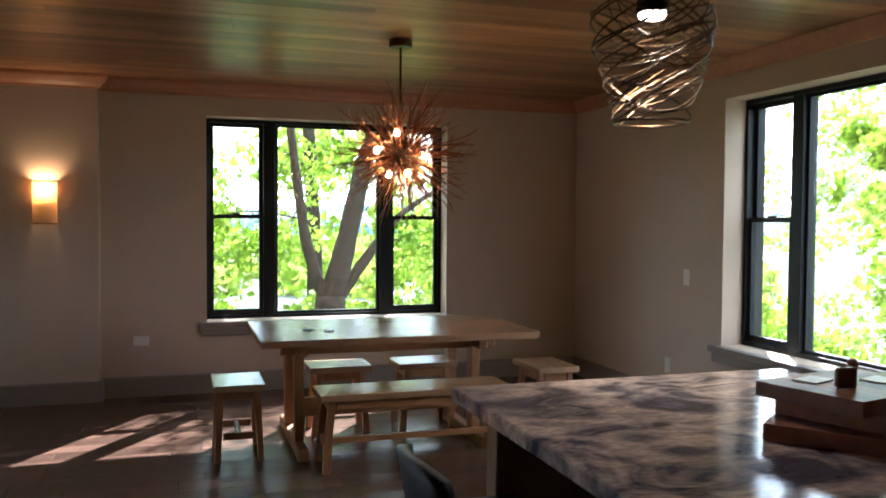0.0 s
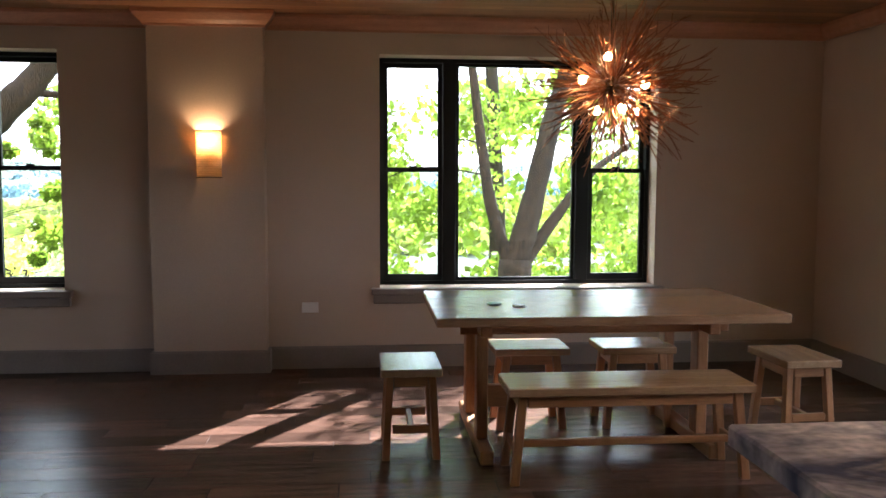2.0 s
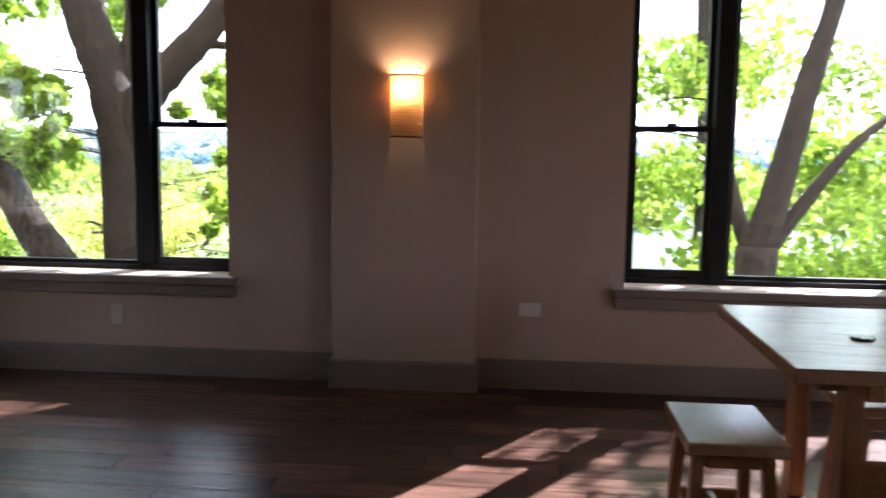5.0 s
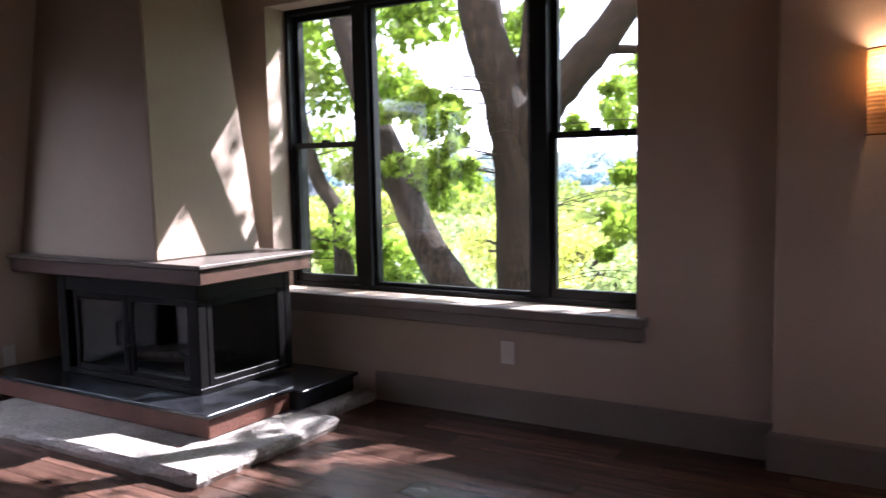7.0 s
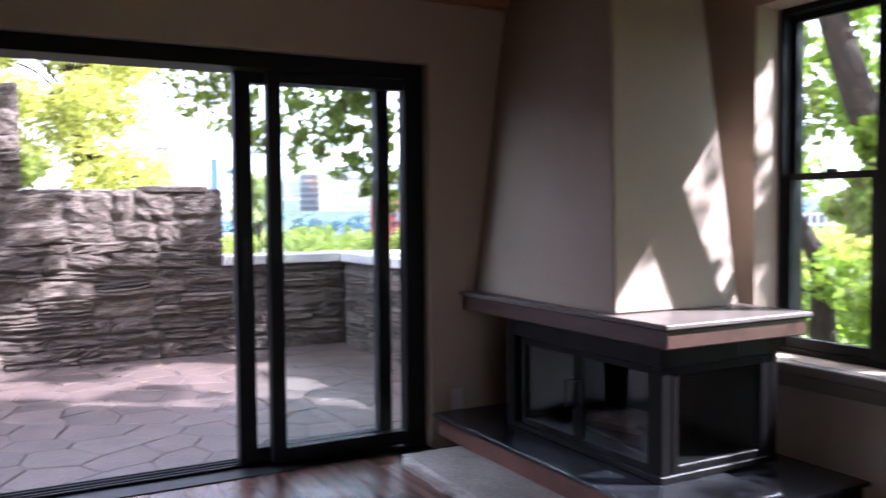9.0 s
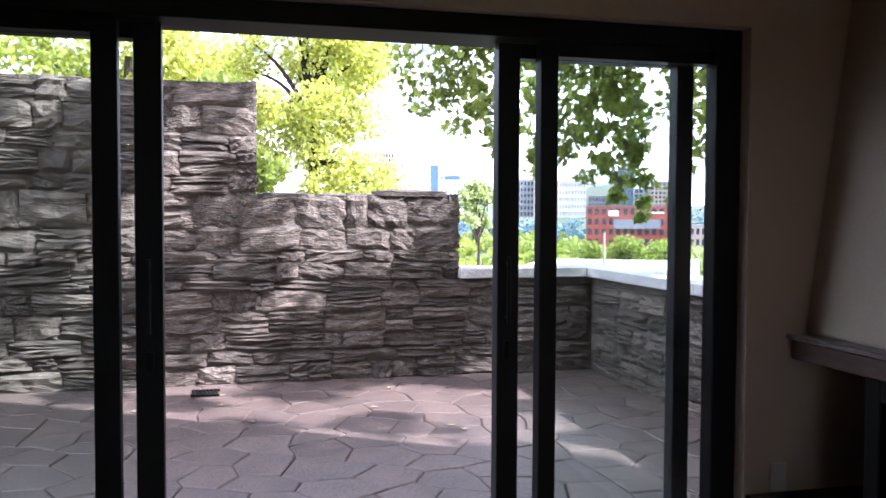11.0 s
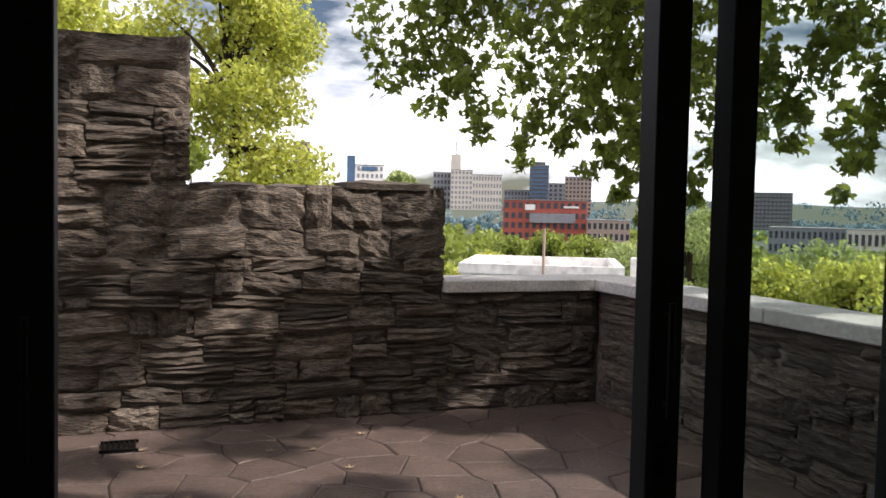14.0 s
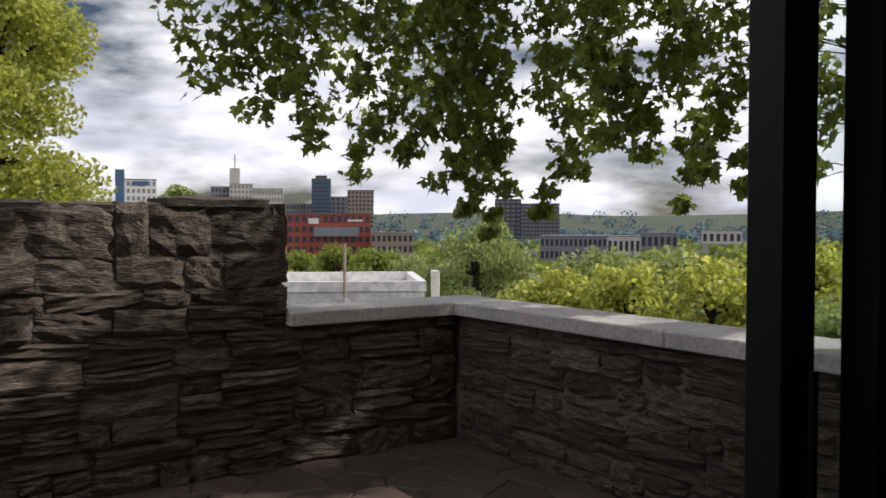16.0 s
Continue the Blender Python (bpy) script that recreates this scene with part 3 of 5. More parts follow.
for a0, a1 in ((FX0 + 0.06, -4.92), (-4.915, FX1 - 0.06)):
    d = fire_door("glass_door", a0, a1, FY0 + 0.02, "x")
    bm = bmesh.new()
    hx = -4.95 if a1 < -4.9 else -4.885
    tube(bm, [(hx, FY0, 0.42), (hx, FY0 - 0.035, 0.42), (hx, FY0 - 0.035, 0.55), (hx, FY0, 0.55)], 0.007, 6)
    part("handle", bm, METAL, d, "small dark iron handle")
fire_door("side_glass", FY0 + 0.07, FY1 - 0.06, FX1 - 0.02, "y")
boxpart("corner_post", (FX1 - 0.058, FX1, FY0, FY0 + 0.058, FZ0 + 0.031, FZ1 - 0.091), METAL, fire)
boxpart("back_post", (FX1 - 0.1, FX1, FY1 - 0.11, FY1 - 0.052, FZ0 + 0.031, FZ1 - 0.091), METAL, fire)
hearth = thing("hearth", (0, 0, 0), "raised slate hearth with red tile sides on a limestone slab", "hearth")
boxpart("plinth", (-5.948, -4.06, -1.2, -0.62, 0.072, 0.18), HEARTH, hearth, "reddish brown tiled riser", bev=0.006)
boxpart("slate_top", (-5.948, -4.03, -1.23, -0.62, 0.181, 0.204), SLATE, hearth, "dark glossy slate top")
boxpart("rear_plinth", (-5.948, -4.0, -0.618, -0.14, 0.072, 0.165), SLATE, hearth)
boxpart("rear_slate", (-5.948, -3.97, -0.618, -0.13, 0.166, 0.186), SLATE, hearth)


def rough_slab(nm, x0, x1, y0, y1, z1, parent, seed):
    """A stone slab with chipped, uneven edges."""
    bm = bmesh.new()
    r = random.Random(seed)
    n = 26
    per = [(x0 + (x1 - x0) * k / n, y0) for k in range(n)] + [(x1, y0 + (y1 - y0) * k / n) for k in range(n)]
    per += [(x1 - (x1 - x0) * k / n, y1) for k in range(n)] + [(x0, y1 - (y1 - y0) * k / n) for k in range(n)]
    loops = []
    for z, inset in ((0.0, 0.012), (z1 * 0.45, 0.0), (z1 * 0.8, 0.006), (z1, 0.016)):
        cx, cy = (x0 + x1) / 2, (y0 + y1) / 2
        lp = []
        for x, y in per:
            j = inset + r.uniform(0, 0.016)
            lp.append(bm.verts.new((x - math.copysign(j, x - cx), y - math.copysign(j, y - cy), z)))
        loops.append(lp)
    m = len(per)
    for a, b in zip(loops, loops[1:]):
        for k in range(m):
            bm.faces.new((a[k], a[(k + 1) % m], b[(k + 1) % m], b[k]))
    bm.faces.new(loops[-1])
    bm.faces.new(loops[0][::-1])
    return part(nm, bm, LIMEST, parent, "rough-edged pale limestone slab")


rough_slab("slab", -5.72, -3.74, -1.56, -0.58, 0.07, hearth, 3)
rough_slab("slab", -5.94, -3.9, -0.565, -0.03, 0.07, hearth, 4)
bm = bmesh.new()
for k in range(3):
    tube(bm, [(-5.2 + 0.05 * k, -0.75 + 0.1 * k, 0.29), (-4.7 + 0.04 * k, -0.62 + 0.05 * k, 0.30)], [0.045, 0.04], 9)
lg = part("firewood", bm, BARK)
lg.location = (0, 0, -0.0)
tagged(lg, "charred logs lying inside the firebox", "firewood")
bm = bmesh.new()
tube(bm, [(-5.18, -0.80, 0.236), (-5.18, -0.80, 0.34), (-5.18, -0.84, 0.37)], 0.012, 6)
tube(bm, [(-4.66, -0.80, 0.236), (-4.66, -0.80, 0.34), (-4.66, -0.84, 0.37)], 0.012, 6)
tube(bm, [(-5.18, -0.80, 0.25), (-4.66, -0.80, 0.25)], 0.012, 6)
tagged(part("andiron", bm, METAL), "black iron andiron inside the firebox", "andiron")

# ---- plates on the walls ----
def wall_plate(name, at, rz, w, h, label, rocker):
    ob = thing(name, at, label, "switch" if rocker else "outlet", rz=rz)
    boxpart("plate", (-w / 2, w / 2, -0.008, 0.0, -h / 2, h / 2), WHITE, ob, bev=0.003)
    for k in ((0,) if rocker else (-1, 1)):
        if w > h:
            boxpart("socket", (k * w / 4 - 0.016, k * w / 4 + 0.016, -0.011, -0.0085, -0.02, 0.02), WHITE, ob, bev=0.002)
        else:
            boxpart("rocker" if rocker else "socket", (-0.016, 0.016, -0.012, -0.0085, k * h / 4 - (0.033 if rocker else 0.018), k * h / 4 + (0.033 if rocker else 0.018)), WHITE, ob, bev=0.002)
    return ob


wall_plate("outlet", (-0.533, -0.001, 0.471), 0, 0.125, 0.08, "cream outlet plate on the beige wall", False)
wall_plate("outlet", (-3.05, -0.001, 0.366), 0, 0.08, 0.125, "cream outlet plate below the window", False)
wall_plate("light_switch", (XE - 0.001, -1.90, 1.08), -90, 0.08, 0.125, "cream rocker switch on the wall", True)
wall_plate("outlet", (XE - 0.001, -1.66, 0.36), -90, 0.08, 0.125, "cream outlet plate on the wall", False)
wall_plate("outlet", (XW + 0.001, -1.07, 0.27), 90, 0.08, 0.125, "cream outlet plate beside the door", False)

# ---- lamps ----
sconce = thing("wall_sconce", (-1.245, -0.125, 1.455), "lit half-round wall sconce with woven shade", "sconce")
bm = bmesh.new()
n, h = 28, 0.345
for r, rev in ((0.088, False), (0.0845, True)):
    rows = []
    for j in range(41):
        rr = r + (0.003 if j % 2 else 0.0)
        rows.append([bm.verts.new((-math.cos(math.pi * i / n) * rr, -math.sin(math.pi * i / n) * rr * 0.95 - 0.002, h * j / 40)) for i in range(n + 1)])
    for a, b in zip(rows, rows[1:]):
        for i in range(n):
            q = (a[i], a[i + 1], b[i + 1], b[i])
            bm.faces.new(q[::-1] if rev else q)
part("shade", bm, SHADE, sconce, "amber woven shade glowing from inside")
for z in (0.0, h - 0.006):
    bm = bmesh.new()
    tube(bm, [(-math.cos(math.pi * i / n) * 0.09, -math.sin(math.pi * i / n) * 0.086 - 0.003, z + 0.003) for i in range(n + 1)], 0.004, 6)
    part("rim", bm, BRONZE, sconce)
boxpart("backplate", (-0.06, 0.06, -0.012, -0.001, 0.08, 0.27), BRONZE, sconce)
bm = bmesh.new()
bmesh.ops.create_uvsphere(bm, u_segments=12, v_segments=8, radius=0.024, matrix=pose(0, -0.045, 0.215))
part("bulb", bm, BULB, sconce, smooth=True)
bm = bmesh.new()
tube(bm, [(0, -0.045, 0.11), (0, -0.045, 0.19)], 0.016, 10)
tube(bm, [(0, -0.01, 0.12), (0, -0.045, 0.12)], 0.008, 6)
part("lamp_holder", bm, BRONZE, sconce)
lamp = new("sconce_light", bpy.data.lights.new("sconce_light", "POINT"))
lamp.data.energy, lamp.data.color, lamp.data.shadow_soft_size = 1.4, (1.0, 0.62, 0.32), 0.035
lamp.location = (-1.245, -0.172, 1.735)

# twig chandelier over the table
CH = Vector((1.13, -2.22, 1.925))
chand = thing("chandelier", tuple(CH), "spherical copper twig chandelier with lit bulbs", "chandelier")
bm = bmesh.new()
tube(bm, [(0, 0, ZC - 0.05 - CH.z), (0, 0, ZC - CH.z - 0.001)], 0.075, 28)
part("canopy", bm, BRONZE, chand, "round bronze ceiling canopy")
bm = bmesh.new()
tube(bm, [(0, 0, 0.03), (0, 0, ZC - 0.051 - CH.z)], 0.008, 8)
part("rod", bm, BRONZE, chand)
bm = bmesh.new()
bmesh.ops.create_icosphere(bm, subdivisions=2, radius=0.05)
part("hub", bm, BRONZE, chand, smooth=True)
rt = random.Random(11)
bm = bmesh.new()
for k in range(300):
    d = Vector((rt.gauss(0, 1), rt.gauss(0, 1), rt.gauss(0, 0.85))).normalized()
    ln = rt.uniform(0.26, 0.5)
    p, pts = d * 0.04, [d * 0.04]
    way = d.copy()
    for s in range(5):
        way = (way + Vector((rt.uniform(-1, 1), rt.uniform(-1, 1), rt.uniform(-1, 1))) * 0.22).normalized()
        p = p + way * ln / 5
        pts.append(p)
    tube(bm, pts, [0.0052, 0.005, 0.0045, 0.0038, 0.003, 0.0018], 4, cap=False)
    for q in (2, 3, 4):
        if rt.random() < 0.7:
            w2 = (way + Vector((rt.uniform(-1, 1), rt.uniform(-1, 1), rt.uniform(-1, 1))) * 0.8).normalized()
            tube(bm, [pts[q], pts[q] + w2 * 0.04, pts[q] + w2 * 0.07 + Vector((0, 0, 0.012))], [0.0028, 0.0022, 0.0012], 4, cap=False)
tagged(part("twigs", bm, TWIG, chand, "curling copper twigs"), kind="stuff")
for d in ((-0.17, -0.08, 0.02), (0.14, -0.1, 0.0), (-0.05, -0.1, 0.13), (0.1, 0.06, 0.12), (-0.09, -0.06, -0.13), (0.02, -0.12, -0.12), (0.12, -0.02, -0.13), (-0.1, 0.12, 0.05)):
    bm = bmesh.new()
    bmesh.ops.create_uvsphere(bm, u_segments=10, v_segments=8, radius=0.021, matrix=Matrix.Translation(d))
    part("bulb", bm, BULB, chand, "small glowing amber bulb", smooth=True)
lamp = new("chandelier_light", bpy.data.lights.new("chandelier_light", "POINT"))
lamp.data.energy, lamp.data.color, lamp.data.shadow_soft_size = 1.1, (1.0, 0.66, 0.36), 0.16
lamp.location = CH

# wire basket pendant over the island
PD = Vector((1.44, -4.70, 1.88))
pend = thing("pendant_lamp", tuple(PD), "woven bronze wire basket pendant lamp with lit bulb", "pendant lamp")
prof = [(0.0, 0.135), (0.08, 0.155), (0.2, 0.195), (0.32, 0.225), (0.42, 0.222), (0.49, 0.17), (0.52, 0.08)]
def prof_r(z):
    for (z0, r0), (z1, r1) in zip(prof, prof[1:]):
        if z <= z1:
            return r0 + (r1 - r0) * max(0, (z - z0)) / (z1 - z0)
    return prof[-1][1]
rp_ = random.Random(4)
for k in range(26):
    zc = rp_.uniform(0.05, 0.42)
    tilt, ph = rp_.uniform(0.04, 0.16), rp_.uniform(0, 6.28)
    bm = bmesh.new()
    pts = []
    for i in range(41):
        a = 2 * math.pi * i / 40
        z = min(max(zc + tilt * math.sin(a + ph), 0.004), 0.51)
        r = prof_r(z) + 0.004 * math.sin(3 * a + k)
        pts.append((math.cos(a) * r, math.sin(a) * r, z))
    tube(bm, pts, 0.0036, 5, cap=False)
    part("wire", bm, BRONZE, pend)
for z, r in ((0.0, 0.136), (0.518, 0.08)):
    bm = bmesh.new()
    tube(bm, [(math.cos(2 * math.pi * i / 40) * r, math.sin(2 * math.pi * i / 40) * r, z) for i in range(41)], 0.005, 6, cap=False)
    part("ring", bm, BRONZE, pend)
bm = bmesh.new()
tube(bm, [(0, 0, 0.40), (0, 0, 0.43), (0, 0, 0.5), (0, 0, 0.56)], [0.062, 0.06, 0.055, 0.03], 20)
part("lamp_holder", bm, METAL, pend, "black lamp holder", smooth=False)
bm = bmesh.new()
tube(bm, [(0, 0, 0.56), (0, 0, ZC - PD.z - 0.03)], 0.005, 6)
tube(bm, [(0, 0, ZC - PD.z - 0.03), (0, 0, ZC - PD.z - 0.001)], 0.06, 20)
part("cord", bm, METAL, pend)
bm = bmesh.new()
tube(bm, [(0, 0, 0.385), (0, 0, 0.399)], [0.045, 0.052], 20)
part("bulb", bm, LED, pend, "lit round bulb face", smooth=False)
lamp = new("pendant_light", bpy.data.lights.new("pendant_light", "SPOT"))
lamp.data.energy, lamp.data.color, lamp.data.shadow_soft_size, lamp.data.spot_size = 7.0, (1.0, 0.8, 0.55), 0.05, radians(110)
lamp.location = PD + Vector((0, 0, 0.375))

# ---- outdoors: ground ----
def ground_z(x, y):
    d = max(0.0, math.hypot(max(-11.0 - x, 0, x - 5.0), max(y - 1.0, 0, -11.0 - y)))
    z = -0.35
    z -= 2.4 * min(d, 5) / 5 + 6.0 * min(max(d - 5, 0), 30) / 30 + 14 * min(max(d - 35, 0), 120) / 120
    if d > 1500:
        k = min((d - 1500) / 1600, 1)
        z += 80 * k * k * (3 - 2 * k) * (0.85 + 0.3 * noise.noise(Vector((x / 900, y / 900, 0))))
    if 30 < d:
        z += 1.2 * noise.noise(Vector((x / 60, y / 60, 3)))
    return z


bm = bmesh.new()
radii = [0.0] + [4 * 1.16 ** k for k in range(47)]
rings = []
for r in radii:
    if r == 0:
        rings.append([bm.verts.new((-3, -4, -0.35))])
        continue
    r = min(r, 4300)
    rings.append([bm.verts.new((-3 + r * math.cos(a), -4 + r * math.sin(a), ground_z(-3 + r * math.cos(a), -4 + r * math.sin(a)))) for a in (2 * math.pi * k / 96 for k in range(96))])
for k in range(96):
    bm.faces.new((rings[0][0], rings[1][k], rings[1][(k + 1) % 96]))
for a, b in zip(rings[1:], rings[2:]):
    for k in range(96):
        bm.faces.new((a[k], b[k], b[(k + 1) % 96], a[(k + 1) % 96]))
structure(part("ground", bm, GRASS, smooth=True), "grassy hillside falling to a wooded valley")

# unseen block added over the house: keeps the sky out, shades the terrace
structure(boxpart("upper_storey", (XW - 0.32, XE + 0.34, YS - 0.3, 0.34, 2.96, 5.8), PLASTER), "plain unseen block over the house, added to shade the terrace")

# ---- trees ----
def leaves(name, centres, count, size, spread, material, parent, seed, droop=0.3, long=1.6, label="", lobed=False):
    """Folded leaves strewn round clump centres (x, y, z, radius)."""
    r = np.random.RandomState(seed)
    c = np.array(centres, float)
    pick = r.randint(0, len(c), count)
    d = r.normal(size=(count, 3))
    d /= np.linalg.norm(d, axis=1)[:, None]
    pos = c[pick, :3] + d * (c[pick, 3:4] * spread * r.rand(count, 1) ** 0.45) * np.array((1, 1, 0.75))
    ax = r.normal(size=(count, 3))
    ax[:, 2] -= droop * 2
    ax /= np.linalg.norm(ax, axis=1)[:, None]
    sd = np.cross(ax, r.normal(size=(count, 3)))
    sd /= np.linalg.norm(sd, axis=1)[:, None]
    up = np.cross(ax, sd)
    s = size * r.uniform(0.6, 1.25, (count, 1))
    if lobed:
        shape = ((-0.5, 0.0, 0.0), (-0.3, 0.42, 0.08), (-0.08, 0.24, 0.04), (0.16, 0.52, 0.12), (0.2, 0.2, 0.03), (0.75, 0.0, -0.06), (0.2, -0.2, 0.03), (0.16, -0.52, 0.12), (-0.08, -0.24, 0.04), (-0.3, -0.42, 0.08))
        tris = ((0, 1, 2), (0, 2, 4), (2, 3, 4), (0, 4, 5), (0, 5, 6), (0, 6, 8), (6, 7, 8), (0, 8, 9))
    else:
        shape = ((-long / 2, 0, 0), (-0.12, -0.5, 0.14), (long / 2, 0, 0), (-0.12, 0.5, 0.14))
        tris = ((0, 1, 2), (0, 2, 3))
    v = np.stack([pos + s * (ax * a + sd * b + up * c) for a, b, c in shape], 1).reshape(-1, 3)
    f = (np.arange(count)[:, None, None] * len(shape) + np.array(tris)[None]).reshape(-1, 3)
    me = bpy.data.meshes.new(name)
    me.vertices.add(len(v))
    me.vertices.foreach_set("co", v.ravel())
    me.loops.add(len(f) * 3)
    me.loops.foreach_set("vertex_index", f.ravel())
    me.polygons.add(len(f))
    me.polygons.foreach_set("loop_start", np.arange(len(f)) * 3)
    me.update(calc_edges=True)
    me.materials.append(material)
    ob = new(name, me)
    ob.parent = parent
    tagged(ob, label, kind="stuff")
    return ob


def limb(bm, pts, r0, r1, seed, seg=9):
    """A gnarled limb through the points, smoothly resampled and tapering."""
    r = random.Random(seed)
    pts = [Vector(p) for p in pts]
    out = []
    n = len(pts)
    for i in range(n - 1):
        p0, p1, p2, p3 = pts[max(i - 1, 0)], pts[i], pts[i + 1], pts[min(i + 2, n - 1)]
        for k in range(5):
            t = k / 5
            out.append(0.5 * (2 * p1 + (p2 - p0) * t + (2 * p0 - 5 * p1 + 4 * p2 - p3) * t * t + (3 * p1 - p0 - 3 * p2 + p3) * t ** 3))
    out.append(pts[-1])
    m = len(out)
    rad = [(r0 + (r1 - r0) * i / (m - 1)) * r.uniform(0.93, 1.07) for i in range(m)]
    tube(bm, out, rad, seg)


def branches_to(bm, origin, centres, r0, seed, reach=2.2):
    """Thin boughs from an origin to every clump."""
    r = random.Random(seed)
    for x, y, z, rad in centres:
        c = Vector((x, y, z))
        o = min((Vector(p) for p in origin), key=lambda p: (p - c).length + (0.8 if p.z > c.z + 0.5 else 0))
        if not 0.15 < (o - c).length < reach:
            continue
        mid = o.lerp(c, 0.5) + Vector((r.uniform(-0.2, 0.2), r.uniform(-0.2, 0.2), 0.12 * (c - o).length))
        limb(bm, [o, mid, c], r0, r0 * 0.15, r.random(), 5)


def garden_tree(name, label, limbs, centres, origin, count, size, material, seed, spread=1.0, bough=0.03, lobed=False):
    base = Vector(limbs[0][0][0])
    t = thing(name, tuple(base), label, "tree")
    bm = bmesh.new()
    for i, (pts, r0, r1) in enumerate(limbs):
        limb(bm, [Vector(p) - base for p in pts], r0, r1, seed + i, 12)
    part("trunk", bm, BARK, t, smooth=True)
    cs = [(x - base.x, y - base.y, z - base.z, r) for x, y, z, r in centres]
    bm = bmesh.new()
    stems = []
    for pts, _, _ in limbs:
        for a, b in zip(pts, pts[1:]):
            stems += [Vector(a).lerp(Vector(b), q / 4) - base for q in range(1, 5) if a[2] > -0.8]
    branches_to(bm, stems or [Vector(origin) - base], cs, bough, seed)
    tagged(part("bough", bm, BARK, t), kind="stuff")
    leaves("crown", cs, count, size, spread, material, t, seed, lobed=lobed)
    return t


def scatter(n, x, y, z, r, seed):
    q = random.Random(seed)
    return [(q.uniform(*x), q.uniform(*y), q.uniform(*z), q.uniform(*r)) for _ in range(n)]


# second scatter: clumps above the view, added to dapple the sun on the floor
GROUP_A = scatter(30, (-1.5, 5.0), (4.4, 7.5), (-0.6, 4.6), (0.45, 0.85), 21) + scatter(22, (0.5, 6.5), (3.5, 7.5), (4.0, 8.5), (0.4, 0.8), 28) + scatter(16, (-2.0, 5.5), (5.0, 8.0), (-2.0, 0.6), (0.5, 0.9), 37)
garden_tree("maple_tree", "forked maple with fresh green leaves outside the window", [
    ([(1.62, 3.6, -2.2), (1.68, 3.7, -0.6), (1.74, 3.8, 0.45)], 0.26, 0.2),
    ([(1.72, 3.8, 0.3), (1.95, 3.9, 1.1), (2.2, 4.0, 2.1), (2.5, 4.1, 3.3), (2.6, 4.3, 5.5)], 0.17, 0.07),
    ([(1.7, 3.8, 0.3), (1.45, 3.9, 1.1), (1.33, 4.0, 1.9), (1.2, 4.0, 2.9), (1.0, 4.1, 4.5)], 0.09, 0.04),
    ([(1.82, 3.8, 0.4), (2.1, 3.9, 0.75), (2.7, 4.0, 1.5), (3.3, 4.2, 1.9)], 0.1, 0.03)], GROUP_A, (1.9, 4.0, 1.6), 27000, 0.1, LEAF, 31, bough=0.014, lobed=True)
GROUP_A2 = scatter(50, (-6, 11), (9, 14), (-3.5, 6.5), (0.9, 1.6), 22)
garden_tree("maple_tree", "broad green maple standing behind another tree", [([(2.5, 10.5, -5), (2.6, 10.6, 0), (2.4, 10.8, 5)], 0.25, 0.1)], GROUP_A2, (2.5, 10.6, 1), 20000, 0.17, LEAF, 41, bough=0.03)

# outside the fireplace window
# last two scatters: unseen high clumps added to break up sun on hood and floor
GROUP_B = scatter(40, (-6.1, -4.5), (1.9, 2.9), (1.2, 2.0), (0.05, 0.15), 24) + scatter(9, (-5.9, -4.7), (3.2, 4.5), (1.6, 3.2), (0.15, 0.35), 23) + scatter(24, (-4.3, -2.0), (3.4, 5.0), (-0.2, 2.2), (0.1, 0.24), 25) + scatter(13, (-3.2, 1.2), (2.5, 5), (3.5, 6.5), (0.35, 0.6), 29) + scatter(13, (-3.7, -1.3), (2.0, 4.2), (3.4, 6.0), (0.35, 0.55), 36)
garden_tree("old_maple_tree", "thick old maple trunk forking outside the window", [
    ([(-4.42, 3.0, -2.6), (-4.47, 3.0, -0.5), (-4.49, 3.0, 0.9), (-4.53, 3.0, 1.6), (-4.68, 3.0, 2.2), (-4.86, 3.0, 2.8), (-5.1, 3.1, 4.5)], 0.225, 0.2),
    ([(-4.49, 3.02, 1.3), (-4.25, 3.0, 1.85), (-3.92, 3.0, 2.2), (-3.6, 3.05, 2.55), (-3.2, 3.1, 3.2), (-2.9, 3.3, 4.4)], 0.19, 0.12),
    ([(-4.55, 3.05, 1.9), (-4.42, 3.15, 2.5), (-4.4, 3.2, 3.6)], 0.12, 0.07),
    ([(-3.95, 3.0, 2.3), (-3.6, 3.1, 2.36), (-2.9, 3.2, 2.28)], 0.055, 0.03)], GROUP_B, (-4.8, 3.0, 2.4), 10500, 0.095, LEAF, 51, bough=0.006, lobed=True)
garden_tree("leaning_tree", "leaning dark tree trunk outside the window", [
    ([(-3.9, 2.6, -2.6), (-4.55, 2.6, -0.3), (-4.96, 2.6, 0.26), (-5.23, 2.6, 0.62), (-5.5, 2.6, 1.15), (-5.68, 2.6, 1.55), (-6.05, 2.65, 2.3), (-6.6, 2.8, 3.6)], 0.2, 0.12),
    ([(-6.95, 3.5, -2.4), (-6.97, 3.5, 0.2), (-7.03, 3.5, 0.87), (-7.34, 3.5, 1.32), (-7.7, 3.6, 2.2)], 0.13, 0.07)],
    scatter(36, (-8.8, -5.9), (2.9, 5.4), (0.0, 3.6), (0.25, 0.5), 26), (-6.3, 3.4, 2.6), 9500, 0.1, LEAF, 61, bough=0.007, lobed=True)

